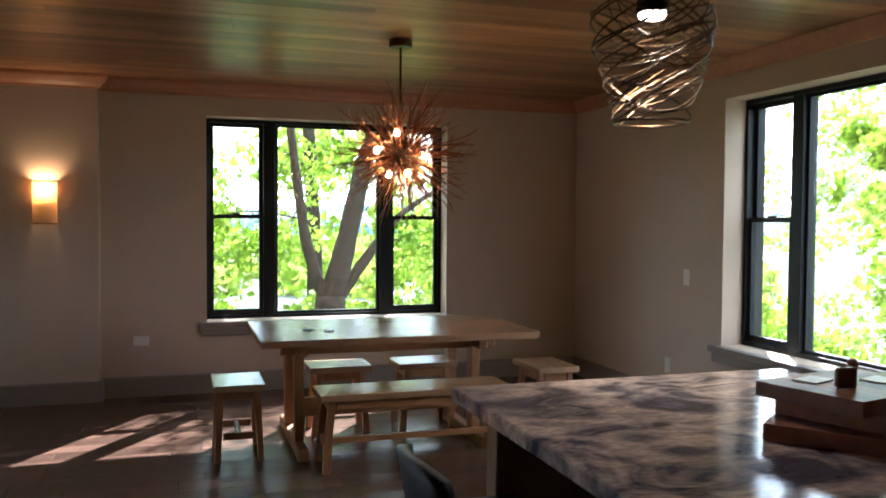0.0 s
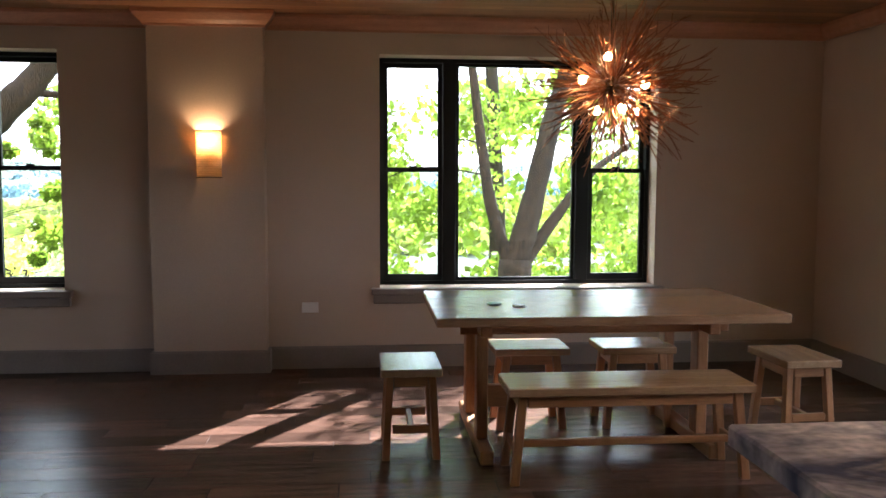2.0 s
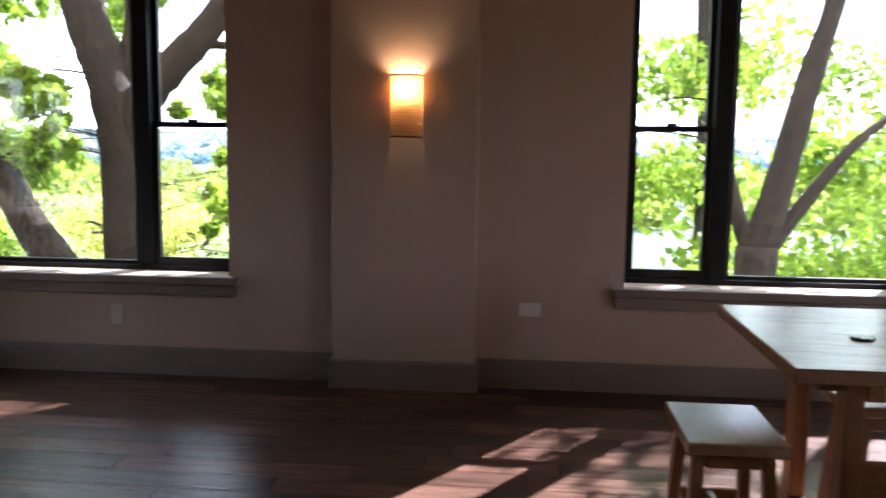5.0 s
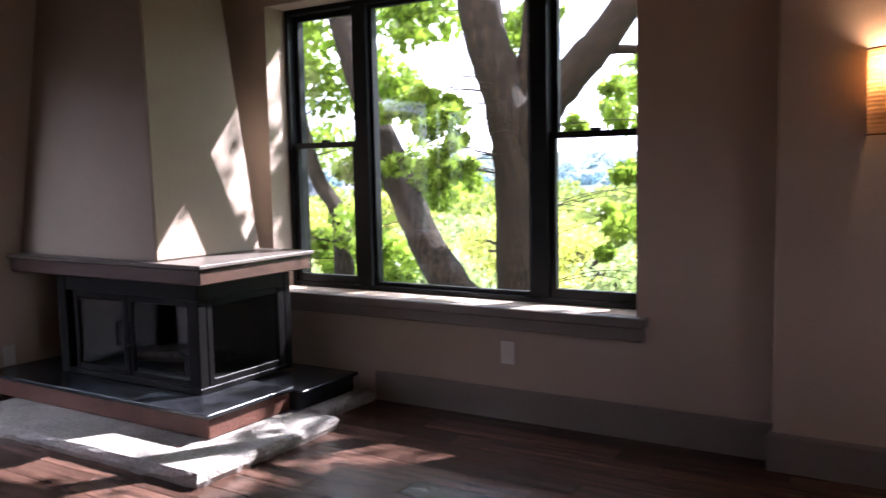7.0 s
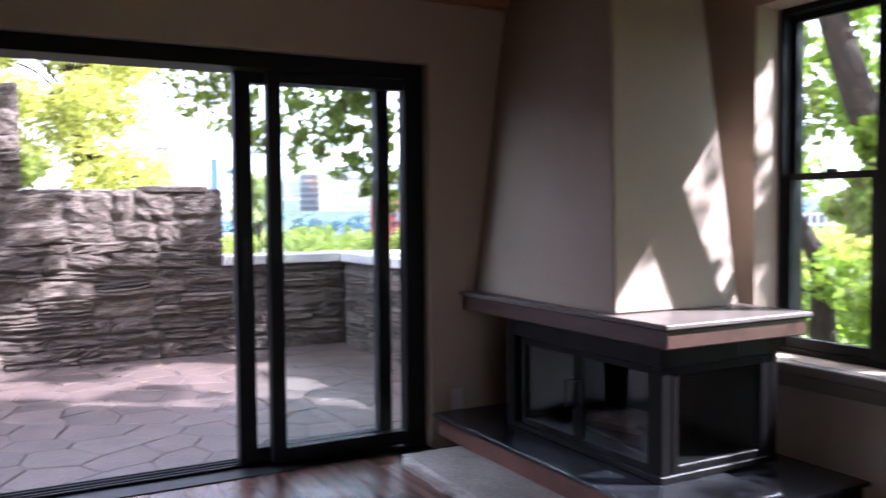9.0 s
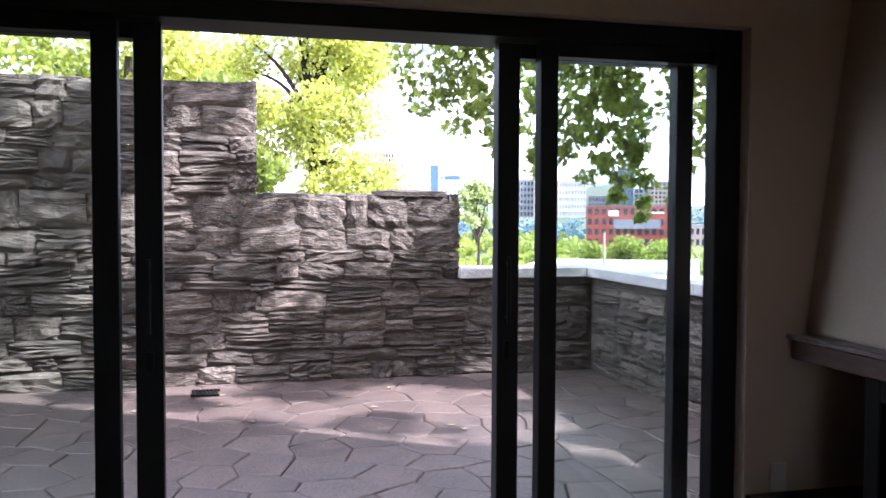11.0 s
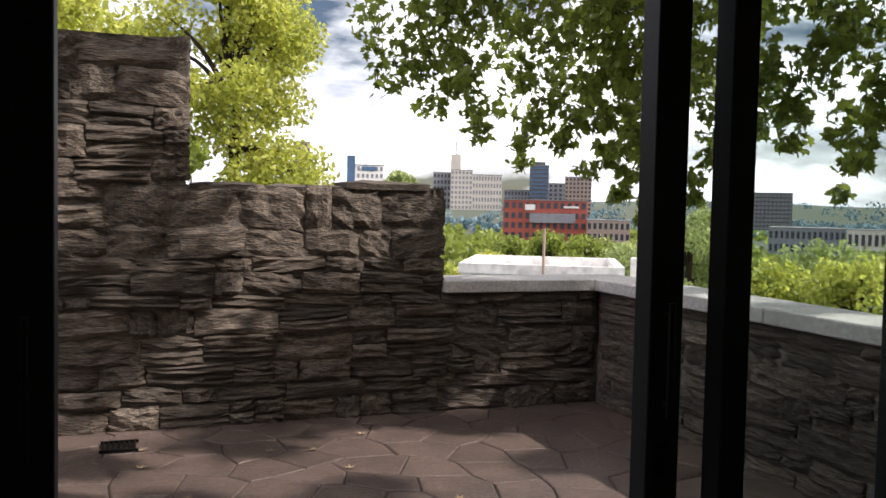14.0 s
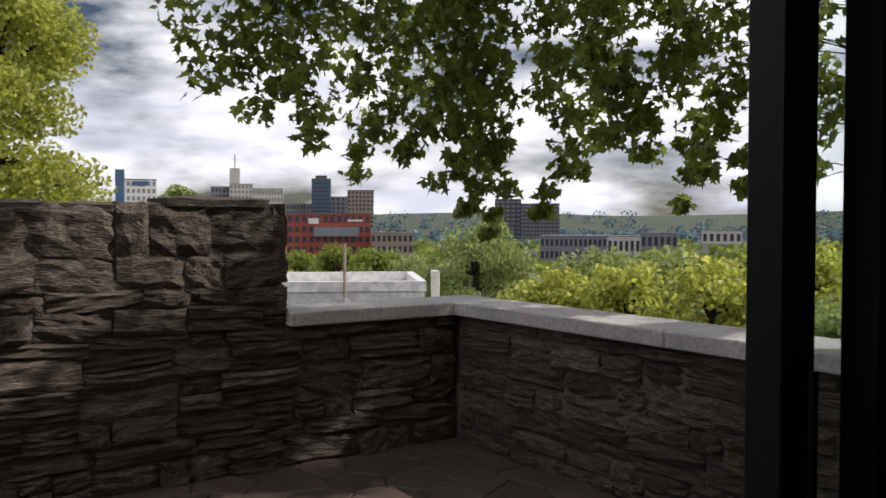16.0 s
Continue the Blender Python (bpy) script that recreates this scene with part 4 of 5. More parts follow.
# boughs that hang over the terrace
HANG = []
qh = random.Random(8)
for az, el in ((18.5, 9), (20.5, 10), (22, 7.5), (23.5, 10), (25, 6), (26.5, 8), (28, 3.6), (30, 6.5), (31.5, 9), (33, 3), (34.5, 4.5), (36, 1.2), (37.7, -0.4), (39, 2.5), (40.5, 1.0),
               (42, 7.5), (44, 3.8), (45.5, 6), (47, 5), (48.5, 7), (50.7, 1.5), (52, 3.5), (54, 2.5), (56, 2), (58, 4), (61, 3), (65, 2.5), (70, 4)):
    dist = qh.uniform(6.2, 7.4)
    while el < 30:
        k = 0.09 + 0.011 * min(el, 14)
        HANG.append((-5.3 - dist * math.cos(radians(az)) + qh.uniform(-0.12, 0.12), -3.5 + dist * math.sin(radians(az)) + qh.uniform(-0.12, 0.12), 1.46 + dist * math.tan(radians(el)), k))
        el += qh.uniform(1.2, 2.2)
        az += qh.uniform(-0.8, 0.8)
        dist -= qh.uniform(0.0, 0.12)
# leaf clumps overhead, out of view, added to dapple and dim the terrace
UNSEEN_CANOPY = scatter(200, (-14.0, -2.5), (-6.5, 8.0), (6.4, 8.8), (0.24, 0.5), 34)
garden_tree("terrace_maple", "maple with boughs hanging over the terrace wall", [
    ([(-9.2, 4.6, -2.6), (-9.3, 4.5, 0.5), (-9.4, 4.2, 3.0), (-9.7, 3.2, 5.0), (-10.3, 1.6, 5.6), (-10.8, 0.0, 5.2)], 0.24, 0.06),
    ([(-9.4, 4.2, 3.0), (-9.0, 3.0, 4.6), (-9.0, 1.6, 5.2)], 0.12, 0.05)], HANG, (-10.2, 1.2, 5.3), 15500, 0.092, LEAFD, 71, spread=1.0, bough=0.009, lobed=True)
# the added overhead clumps hang on the maple as a second crown
shade_tree = bpy.data.objects["terrace_maple"]
leaves("crown", [(x - shade_tree.location.x, y - shade_tree.location.y, z - shade_tree.location.z, r) for x, y, z, r in UNSEEN_CANOPY], 16000, 0.16, 0.9, LEAFD, shade_tree, 72)
GROUP_C = scatter(16, (7, 10), (-3, 4), (0, 4.5), (0.5, 0.9), 35) + scatter(60, (5.4, 9.5), (-6.0, 1.5), (-1.5, 4.5), (0.25, 0.6), 27)
garden_tree("maple_tree", "leafy maple with dark boughs beside the house", [
    ([(7.2, -1.6, -2.6), (7.0, -1.9, 0.2), (6.9, -2.3, 1.8), (7.0, -2.8, 4.5)], 0.2, 0.09), ([(6.95, -2.1, 0.9), (6.3, -2.8, 1.6), (5.8, -3.4, 1.9)], 0.08, 0.03)],
    GROUP_C, (6.9, -2.4, 1.8), 22000, 0.09, LEAF, 81, bough=0.015, lobed=True)


def far_tree(name, label, az, dist, top, width, height, material, seed, count, size, droop=0.2):
    """A whole tree at a bearing (degrees from west towards north) and distance from the door."""
    az += 0.5
    x, y = -5.3 - dist * math.cos(radians(az)), -3.5 + dist * math.sin(radians(az))
    q = random.Random(seed)
    z0 = min(ground_z(x, y), top - height * 1.1)
    base = Vector((x, y, z0))
    t = thing(name, tuple(base), label, "tree")
    bm = bmesh.new()
    limb(bm, [(0, 0, -0.3), (q.uniform(-0.2, 0.2), 0, (top - z0) * 0.4), (q.uniform(-0.4, 0.4), 0.2, (top - z0) * 0.85)], width * 0.07, width * 0.015, seed, 8)
    part("trunk", bm, BARK, t)
    cs = []
    for k in range(34):
        a, h = q.uniform(0, 6.283), q.random() ** 0.8
        rr = width / 2 * (math.sin(math.pi * min(0.12 + 0.8 * h, 1)) ** 0.7) * q.uniform(0.25, 1.0)
        cs.append((math.cos(a) * rr, math.sin(a) * rr, top - z0 - height * (1 - h) - width * 0.06, width * q.uniform(0.13, 0.21)))
    bm = bmesh.new()
    branches_to(bm, [(0, 0, (top - z0) * (0.3 + 0.1 * q)) for q in range(5)], cs[:24], width * 0.018, seed, width)
    tagged(part("bough", bm, BARK, t), kind="stuff")
    leaves("crown", cs, count, size, 1.0, material, t, seed, droop)
    return t


far_tree("yellow_maple", "tall maple turning yellow behind the stone wall", 5.0, 27, 9.4, 6.6, 8.6, LEAFY, 101, 24000, 0.125)
far_tree("yellow_maple", "yellowing maple further along the street", -8, 34, 10.5, 10, 9, LEAFY, 102, 12000, 0.22)
far_tree("green_tree", "green tree beyond the stone wall", -1.5, 24, 5.5, 4, 4.5, LEAFD, 103, 4500, 0.17)
far_tree("young_tree", "small yellow-green tree over the wall top", 10.4, 45, 3.6, 4.5, 4, LEAFY, 104, 3500, 0.2)
far_tree("young_tree", "small rounded green tree over the wall top", 16.3, 60, 4.0, 3.6, 4, LEAFW, 105, 3000, 0.2)
far_tree("willow_tree", "pale green willow below the terrace", 35.8, 55, 2.0, 8.6, 8, LEAFW, 106, 16000, 0.2, 0.8)
k = 0
for az, dist, top, w, m in ((24, 95, -1.6, 9, LEAFD), (26.5, 90, -0.9, 8, LEAFD), (29, 92, -1.4, 9, LEAFD), (31.5, 85, -1.8, 9, LEAFW), (22, 70, -2.2, 7, LEAFY),
                            (41.5, 48, -1.2, 6, LEAFY), (44, 52, -0.1, 7, LEAFW), (46.5, 46, -0.6, 6.5, LEAFY), (49, 50, 0.2, 7, LEAFW), (51.5, 42, -0.3, 6, LEAFY), (54, 47, -0.2, 7, LEAFD), (57, 44, 0.4, 7, LEAFY),
                            (43, 30, -2.2, 5, LEAFY), (47.5, 29, -2.4, 5, LEAFY), (53, 28, -1.8, 5, LEAFW), (60, 30, -1.0, 6, LEAFW), (39, 42, -2.6, 5, LEAFY),
                            (56, 24, -3.2, 6, LEAFW), (60, 42, -1.8, 8, LEAFY), (64, 30, -2.2, 7, LEAFW), (67, 45, -1.2, 8, LEAFY), (70, 27, -2.4, 6, LEAFW), (74, 36, -1.4, 8, LEAFY), (78, 28, -1.8, 7, LEAFW), (83, 38, -0.8, 8, LEAFY), (62, 70, -3.0, 10, LEAFW), (68, 75, -2.6, 10, LEAFY), (75, 70, -2.4, 10, LEAFW), (57, 65, -2.8, 9, LEAFY)):
    k += 1
    far_tree("garden_tree", "rounded tree with autumn-tinted leaves below the terrace" if m is LEAFY else "rounded green tree below the terrace", az, dist, top, w, w * 0.9, m, 200 + k, 4200, 0.16 + dist * 0.0016)

# woods over the valley, past counting
rw = np.random.RandomState(6)
cs = []
for _ in range(1500):
    az, dist = radians(rw.uniform(-10, 130)), 260 * (2600 / 260) ** rw.rand()
    x, y = -5.3 - dist * math.cos(az), -3.5 + dist * math.sin(az)
    cs.append((x, y, ground_z(x, y) + 3, 5 + dist * 0.009))
# woods beyond 900 m take the blue leaf colour that paints in haze
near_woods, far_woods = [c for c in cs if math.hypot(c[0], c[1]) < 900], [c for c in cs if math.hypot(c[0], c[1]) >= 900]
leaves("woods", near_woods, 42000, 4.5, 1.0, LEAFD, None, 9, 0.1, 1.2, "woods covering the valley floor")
leaves("woods", far_woods, 40000, 6.0, 1.0, LEAFHAZE, None, 10, 0.1, 1.2, "distant woods on the hills, leaves tinted blue for haze")
for o in [o for o in bpy.data.objects if o.name.startswith("woods")]:
    o["category"] = "woods"

# ---- city ----
BRICKR = mat("red_brick_far", (0.36, 0.085, 0.06), (0.28, 0.07, 0.05), rough=0.9, scale=0.2, fine=3, bump=0)
PALE = mat("pale_stone_far", (0.55, 0.50, 0.45), (0.47, 0.43, 0.39), rough=0.9, scale=0.1, fine=2, bump=0)
GREYF = mat("grey_far", (0.22, 0.22, 0.24), (0.17, 0.17, 0.19), rough=0.8, scale=0.1, fine=2, bump=0)
TANF = mat("tan_far", (0.36, 0.27, 0.22), (0.3, 0.22, 0.18), rough=0.9, scale=0.1, fine=2, bump=0)
DARKF = mat("dark_far", (0.07, 0.07, 0.085), (0.05, 0.05, 0.06), rough=0.6, scale=0.1, fine=2, bump=0)
BLUEG = mat("blue_glass_far", (0.06, 0.12, 0.22), (0.045, 0.09, 0.17), rough=0.25, scale=0.1, fine=2, bump=0)
WHITEF = mat("white_wall_far", (0.72, 0.70, 0.68), (0.62, 0.6, 0.58), rough=0.8, scale=0.3, fine=4, bump=0)
PANEF = mat("far_window", (0.035, 0.042, 0.055), (0.025, 0.03, 0.04), rough=0.2, scale=1, bump=0)
ROOFF = mat("grey_roof_far", (0.2, 0.19, 0.19), (0.15, 0.145, 0.145), rough=0.9, scale=0.4, fine=4, bump=0)


def building(name, label, az0, az1, dist, top_el, material, cols, rows, bottom_el=-2.6, depth=20, pane=None, group="city buildings", extra=None, sep=0.45):
    """A block facing the terrace between two bearings; heights by elevation angle (degrees)."""
    az0, az1 = az0 + 1.0, az1 + 1.0
    mid = radians((az0 + az1) / 2)
    w = dist * radians(az1 - az0)
    z1, z0 = 1.456 + dist * math.tan(radians(top_el)), 1.456 + dist * math.tan(radians(bottom_el))
    b = thing(name, (-5.3 - dist * math.cos(mid), -3.5 + dist * math.sin(mid), z0), label, "building", group)
    b.matrix_basis = Matrix.Translation(b.location) @ Matrix.Rotation(-mid + radians(-90), 4, "Z")
    h = z1 - z0
    # local +x runs towards lower bearings, local -y faces away; the front is at y = 0 facing +y
    boxpart("wall", (-w / 2, w / 2, -depth, 0, 0, h), material, b, bev=0)
    boxpart("roof", (-w / 2 - 0.01 * w, w / 2 + 0.01 * w, -depth, 0.01 * w, h, h * 1.012 + 0.2), ROOFF, b, bev=0)
    me = bpy.data.meshes.new("window")
    cw, chh = w / cols, h / rows
    bmw = bmesh.new()
    box(bmw, -cw * (1 - sep) / 2, cw * (1 - sep) / 2, -0.1, 0.12, -chh * 0.28, chh * 0.28)
    bmesh.ops.recalc_face_normals(bmw, faces=bmw.faces[:])
    bmw.to_mesh(me)
    bmw.free()
    me.materials.append(pane or PANEF)
    for i in range(cols):
        for j in range(rows):
            o = new("window", me)
            o.parent = b
            o.location = (-w / 2 + (i + 0.5) * cw, 0, (j + 0.5) * chh)
    return b, w, h


def on_building(b, nm, dims, material, label=""):
    return boxpart(nm, dims, material, b, label, bev=0)


building("office_tower", "tall tan office tower among trees", 8.3, 9.3, 700, 4.3, TANF, 5, 14, 0)
b, w, h = building("office_block", "blue glass and white office block with sloping top", 11.8, 14.3, 650, 2.9, WHITEF, 8, 6, 0, pane=GREYF)
on_building(b, "glass_wing", (w * 0.28, w * 0.5, -15, 0.4, 0, h * 1.22), BLUEG, "blue glass wing")
on_building(b, "sign", (-w * 0.3, w * 0.1, 0.2, 0.5, h * 0.88, h * 0.97), BLUEG, "small blue sign bar")
building("office_tower", "grey narrow office block", 15.1, 15.8, 640, 2.4, GREYF, 3, 7, 0)
b, w, h = building("stone_tower", "pale stepped stone tower with a spire", 18.9, 20.4, 800, 2.7, PALE, 6, 8, 0, pane=GREYF)
on_building(b, "upper_tower", (w * 0.05, w * 0.5, -10, 0, h, h * 1.4), PALE)
on_building(b, "spire", (w * 0.24, w * 0.3, -6, -4, h * 1.4, h * 1.75), PALE)
building("office_block", "long pale office block beside the tower", 20.4, 22.4, 800, 2.4, PALE, 10, 5, 0, pane=GREYF)
building("office_block", "grey office block beside the tower", 17.7, 18.9, 820, 2.5, GREYF, 5, 6, 0)
b, w, h = building("glass_tower", "dark glass office tower", 24.3, 25.6, 600, 3.1, DARKF, 5, 12, -0.2, pane=BLUEG, sep=0.25)
on_building(b, "crown", (-w * 0.3, w * 0.3, -12, -1, h, h * 1.08), DARKF)
building("office_block", "low grey office block", 22.6, 24.4, 620, 1.4, GREYF, 8, 4, -0.2)
building("office_block", "grey office block behind the red one", 25.6, 26.9, 640, 1.9, GREYF, 4, 7, -0.2)
building("brown_tower", "brown concrete office tower", 26.7, 28.5, 560, 2.35, TANF, 7, 9, -0.2)
b, w, h = building("red_brick_building", "red brick building with grey upper windows", 22.6, 28.3, 280, 0.74, BRICKR, 12, 4, -2.0)
on_building(b, "glazed_bay", (-w * 0.36, w * 0.18, 0.15, 1.4, h * 0.45, h * 0.68), GREYF, "grey glazed bay")
on_building(b, "sign_oval", (w * 0.12, w * 0.24, 0.1, 0.3, h * 0.76, h * 0.9), WHITEF, "white sign shape")
on_building(b, "sign_bar", (-w * 0.4, -w * 0.22, 0.1, 0.3, h * 0.82, h * 0.87), WHITEF, "white sign bar")
building("low_building", "low white and brown building", 28.3, 31.2, 270, -0.55, TANF, 8, 2, -2.0)
building("dark_block", "dark gridded apartment block", 38.6, 41.2, 420, 1.45, DARKF, 11, 9, -0.9, pane=GREYF, sep=0.3)
building("apartment_wing", "dark apartment wing with a stepped roof", 36.8, 38.6, 425, 1.75, DARKF, 5, 9, -0.9, pane=GREYF, sep=0.3)
building("warehouse", "long grey flat-roofed warehouse", 39.9, 44.4, 240, -0.75, GREYF, 14, 2, -2.4)
building("warehouse", "pale low warehouse in the valley", 44.4, 46.6, 330, -0.75, PALE, 6, 1, -2.0)
building("warehouse", "low blue-grey warehouse in the valley", 46.6, 49.0, 520, -0.5, GREYF, 6, 1, -1.6)
building("warehouse", "low pale shed in the valley", 50.5, 53, 700, -0.35, PALE, 6, 1, -1.2)

# white flat-roofed house just below the terrace
hx, hy = -5.3 - 24 * math.cos(radians(27.7)), -3.5 + 24 * math.sin(radians(27.7))
wh = thing("white_house", (hx, hy, -9), "white flat-roofed house below the terrace wall", "house")
wh.matrix_basis = Matrix.Translation((hx, hy, -9)) @ Matrix.Rotation(radians(-27.7 - 90), 4, "Z")
boxpart("wall", (-2.2, 2.6, -5, 0, 0, 8.55), WHITEF, wh, bev=0.02)
bm = bmesh.new()
for dims in ((-2.25, 2.65, -0.2, 0.05, 8.56, 8.85), (-2.25, 2.65, -5.05, -4.8, 8.56, 8.85), (-2.25, -2.0, -4.79, -0.21, 8.56, 8.85), (2.4, 2.65, -4.79, -0.21, 8.56, 8.85)):
    box(bm, *dims)
part("parapet", bm, WHITEF, wh, "white parapet")
boxpart("chimney", (-2.75, -2.5, -1.2, -0.95, 7.6, 9.1), WHITEF, wh, "white square chimney", bev=0.02)
bm = bmesh.new()
tube(bm, [(0.1, 0.4, 0), (0.1, 0.4, 9.95)], 0.045, 8)
tagged(part("utility_pole", bm, TANF), "weathered wooden utility pole", "pole").matrix_basis = wh.matrix_basis.copy()
bm = bmesh.new()
v = [bm.verts.new(p) for p in ((-1.0, 0.6, 7.9), (1.2, 0.6, 7.9), (1.2, 3.5, 7.9), (-1.0, 3.5, 7.9), (0.1, 0.6, 8.45), (0.1, 3.5, 8.45))]
for f in ((0, 1, 4), (1, 2, 5, 4), (2, 3, 5), (3, 0, 4, 5), (0, 3, 2, 1)):
    bm.faces.new([v[i] for i in f])
part("gable_roof", bm, ROOFF, wh, "grey shingled gable")
boxpart("lower_wall", (-0.9, 1.1, 0.7, 3.4, 0.0, 7.89), WHITEF, wh, bev=0)

px, py = -5.3 - 40 * math.cos(radians(6.95)), -3.5 + 40 * math.sin(radians(6.95))
bm = bmesh.new()
tube(bm, [(0, 0, 0), (0, 0, 3.75 - ground_z(px, py))], [0.07, 0.05], 8)
pole = part("street_pole", bm, WHITEF)
pole.location = (px, py, ground_z(px, py))
tagged(pole, "pale slender street pole beyond the stone wall", "pole")

# ---- terrace ----
PZ = -0.05
WX, LY = -10.12, -0.13        # faces of the stone walls
structure(boxpart("terrace_bed", (-10.25, -6.27, -9.5, 0.0, -0.4, PZ - 0.012), JOINT, bev=0), "dark joints of the stamped terrace")
stone_wall = structure(thing("stone_wall", (0, 0, 0)), "stepped rubble limestone garden wall")
low_wall = structure(thing("low_wall", (0, 0, 0)), "low limestone terrace wall with concrete coping")
bm = bmesh.new()
box(bm, WX - 0.42, WX - 0.05, -9.5, -3.23, -3, 2.47)
box(bm, WX - 0.42, WX - 0.05, -3.229, -1.43, -3, 1.54)
part("core", bm, MORTAR, stone_wall)
bm = bmesh.new()
box(bm, WX - 0.42, WX - 0.05, -1.429, 0.2, -3, 0.83)
box(bm, WX - 0.049, -6.3, LY + 0.04, LY + 0.38, -3, 0.83)
part("core", bm, MORTAR, low_wall)
bm = bmesh.new()
box(bm, WX - 0.45, WX + 0.045, -1.41, LY - 0.046, 0.835, 0.925)
part("coping", bm, CAP, low_wall, "pale concrete coping", bev=0.008)
bm = bmesh.new()
box(bm, WX - 0.45, -8.2, LY - 0.044, LY + 0.42, 0.835, 0.925)
part("coping", bm, CAP, low_wall, "pale concrete coping", bev=0.008)
bm = bmesh.new()
box(bm, -8.196, -6.29, LY - 0.044, LY + 0.42, 0.835, 0.925)
part("coping", bm, CAP, low_wall, "pale concrete coping", bev=0.008)

# drain in the terrace
drain = thing("drain_grate", (-9.75, -3.62, PZ + 0.006), "rusty round drain grate set in the terrace", "drain")
bm = bmesh.new()
for k in range(7):
    box(bm, -0.09, 0.09, -0.1 + k * 0.03, -0.085 + k * 0.03, 0.0, 0.012)
box(bm, -0.11, -0.09, -0.11, 0.11, 0, 0.014)
box(bm, 0.09, 0.11, -0.11, 0.11, 0, 0.014)
part("grate", bm, METAL, drain)

# leaves blown on to the terrace
def fallen_leaf():
    """One dry lobed leaf with upturned points."""
    bm = bmesh.new()
    mid = bm.verts.new((0, 0, 0.003))
    rim = []
    for k in range(10):
        a = 2 * math.pi * k / 10
        r = (0.036, 0.018)[k % 2]
        rim.append(bm.verts.new((r * math.cos(a), r * 0.85 * math.sin(a), 0.012 if k % 2 == 0 else 0.003)))
    for k in range(10):
        bm.faces.new((mid, rim[k], rim[(k + 1) % 10]))
    return part("fallen_leaf", bm, DRYLEAF)


rl = random.Random(19)
dry = tagged(fallen_leaf(), "dry pale brown leaf lying on the terrace", "leaf", "fallen leaves on the terrace")
dry.matrix_basis = pose(-9.4, -2.5, PZ + 0.003)
for _ in range(11):
    copy_thing(dry, pose(rl.uniform(-9.9, -7.6), rl.uniform(-4.6, -1.2), PZ + 0.003, 0, 0, rl.uniform(0, 360)))

# rough stones, coursed
def stone_mesh(seed):
    """A block about 1 x 1 x 1 (x: depth, front at 0), with a broken face."""
    r = random.Random(seed)
    bm = bmesh.new()
    n, k = 6, 6
    g = []
    ledge = [r.uniform(-0.09, 0.06) for _ in range(k)]
    lean = [r.uniform(-0.05, 0.05) for _ in range(n)]
    for i in range(n):
        row = []
        for j in range(k):
            edge = i in (0, n - 1) or j in (0, k - 1)
            u, v = i / (n - 1) - 0.5, j / (k - 1) - 0.5
            row.append(bm.verts.new(((-0.2 if edge else 0.0) + ledge[j] + r.uniform(-0.13, 0.11), u + r.uniform(-0.04, 0.04) * (0.4 if edge else 1), v + (lean[i] if j in (0, k - 1) else lean[i] * 0.6) * 0.8 + r.uniform(-0.03, 0.03))))
        g.append(row)
    for i in range(n - 1):
        for j in range(k - 1):
            bm.faces.new((g[i][j], g[i + 1][j], g[i + 1][j + 1], g[i][j + 1]))
    rim = [g[i][0] for i in range(n)] + [g[n - 1][j] for j in range(1, k)] + [g[i][k - 1] for i in range(n - 2, -1, -1)] + [g[0][j] for j in range(k - 2, 0, -1)]
    bk = [bm.verts.new((-1.2, q.co.y * 0.97, q.co.z * 0.97)) for q in rim]
    m = len(rim)
    for i in range(m):
        bm.faces.new((rim[i], bk[i], bk[(i + 1) % m], rim[(i + 1) % m]))
    bm.faces.new(bk)
    bmesh.ops.recalc_face_normals(bm, faces=bm.faces[:])
    me = bpy.data.meshes.new("stone")
    bm.to_mesh(me)
    bm.free()
    me.materials.append(STONE)
    return me


STONES = [stone_mesh(300 + k) for k in range(14)]
rs = random.Random(77)


def course(parent, along, start, end, z0, z1, plane, facing=1):
    z = z0
    while z < z1 - 0.03:
        h = min(rs.choice((0.11, 0.15, 0.18, 0.2, 0.23)), z1 - z)
        if z1 - z - h < 0.07:
            h = z1 - z
        a = start + 0.0
        while a < end - 0.02:
            w = min(rs.uniform(0.16, 0.6), end - a)
            if end - a - w < 0.14:
                w = end - a
            split = h > 0.14 and rs.random() < 0.35
            for s in ((0, 0.5), (0.5, 1.0)) if split else ((0, 1),):
                o = new("stone", rs.choice(STONES))
                o.parent = parent
                hh = h * (s[1] - s[0])
                zc = z + h * (s[0] + s[1]) / 2 + rs.uniform(-0.012, 0.012)
                dep = 0.13
                sc = Matrix.Diagonal((dep, (w - 0.006) * rs.choice((-1, 1)), (hh - 0.002) * rs.choice((-1, 1)), 1))
                off = rs.uniform(-0.018, 0.018)
                if along == "y":
                    o.matrix_basis = Matrix.Translation((plane + off, a + w / 2, zc)) @ Matrix.Rotation(rs.uniform(-0.07, 0.07), 4, "X") @ sc
                else:
                    o.matrix_basis = Matrix.Translation((a + w / 2, plane - off, zc)) @ Matrix.Rotation(radians(-90), 4, "Z") @ Matrix.Rotation(rs.uniform(-0.07, 0.07), 4, "X") @ sc
            a += w
        z += h


course(stone_wall, "y", -6.2, LY + 0.02, PZ - 0.02, 0.832, WX)
course(stone_wall, "y", -6.2, -1.4, 0.832, 1.585, WX)
course(stone_wall, "y", -6.2, -3.2, 1.585, 2.52, WX)
course(low_wall, "x", WX + 0.02, -6.3, PZ - 0.02, 0.832, LY)
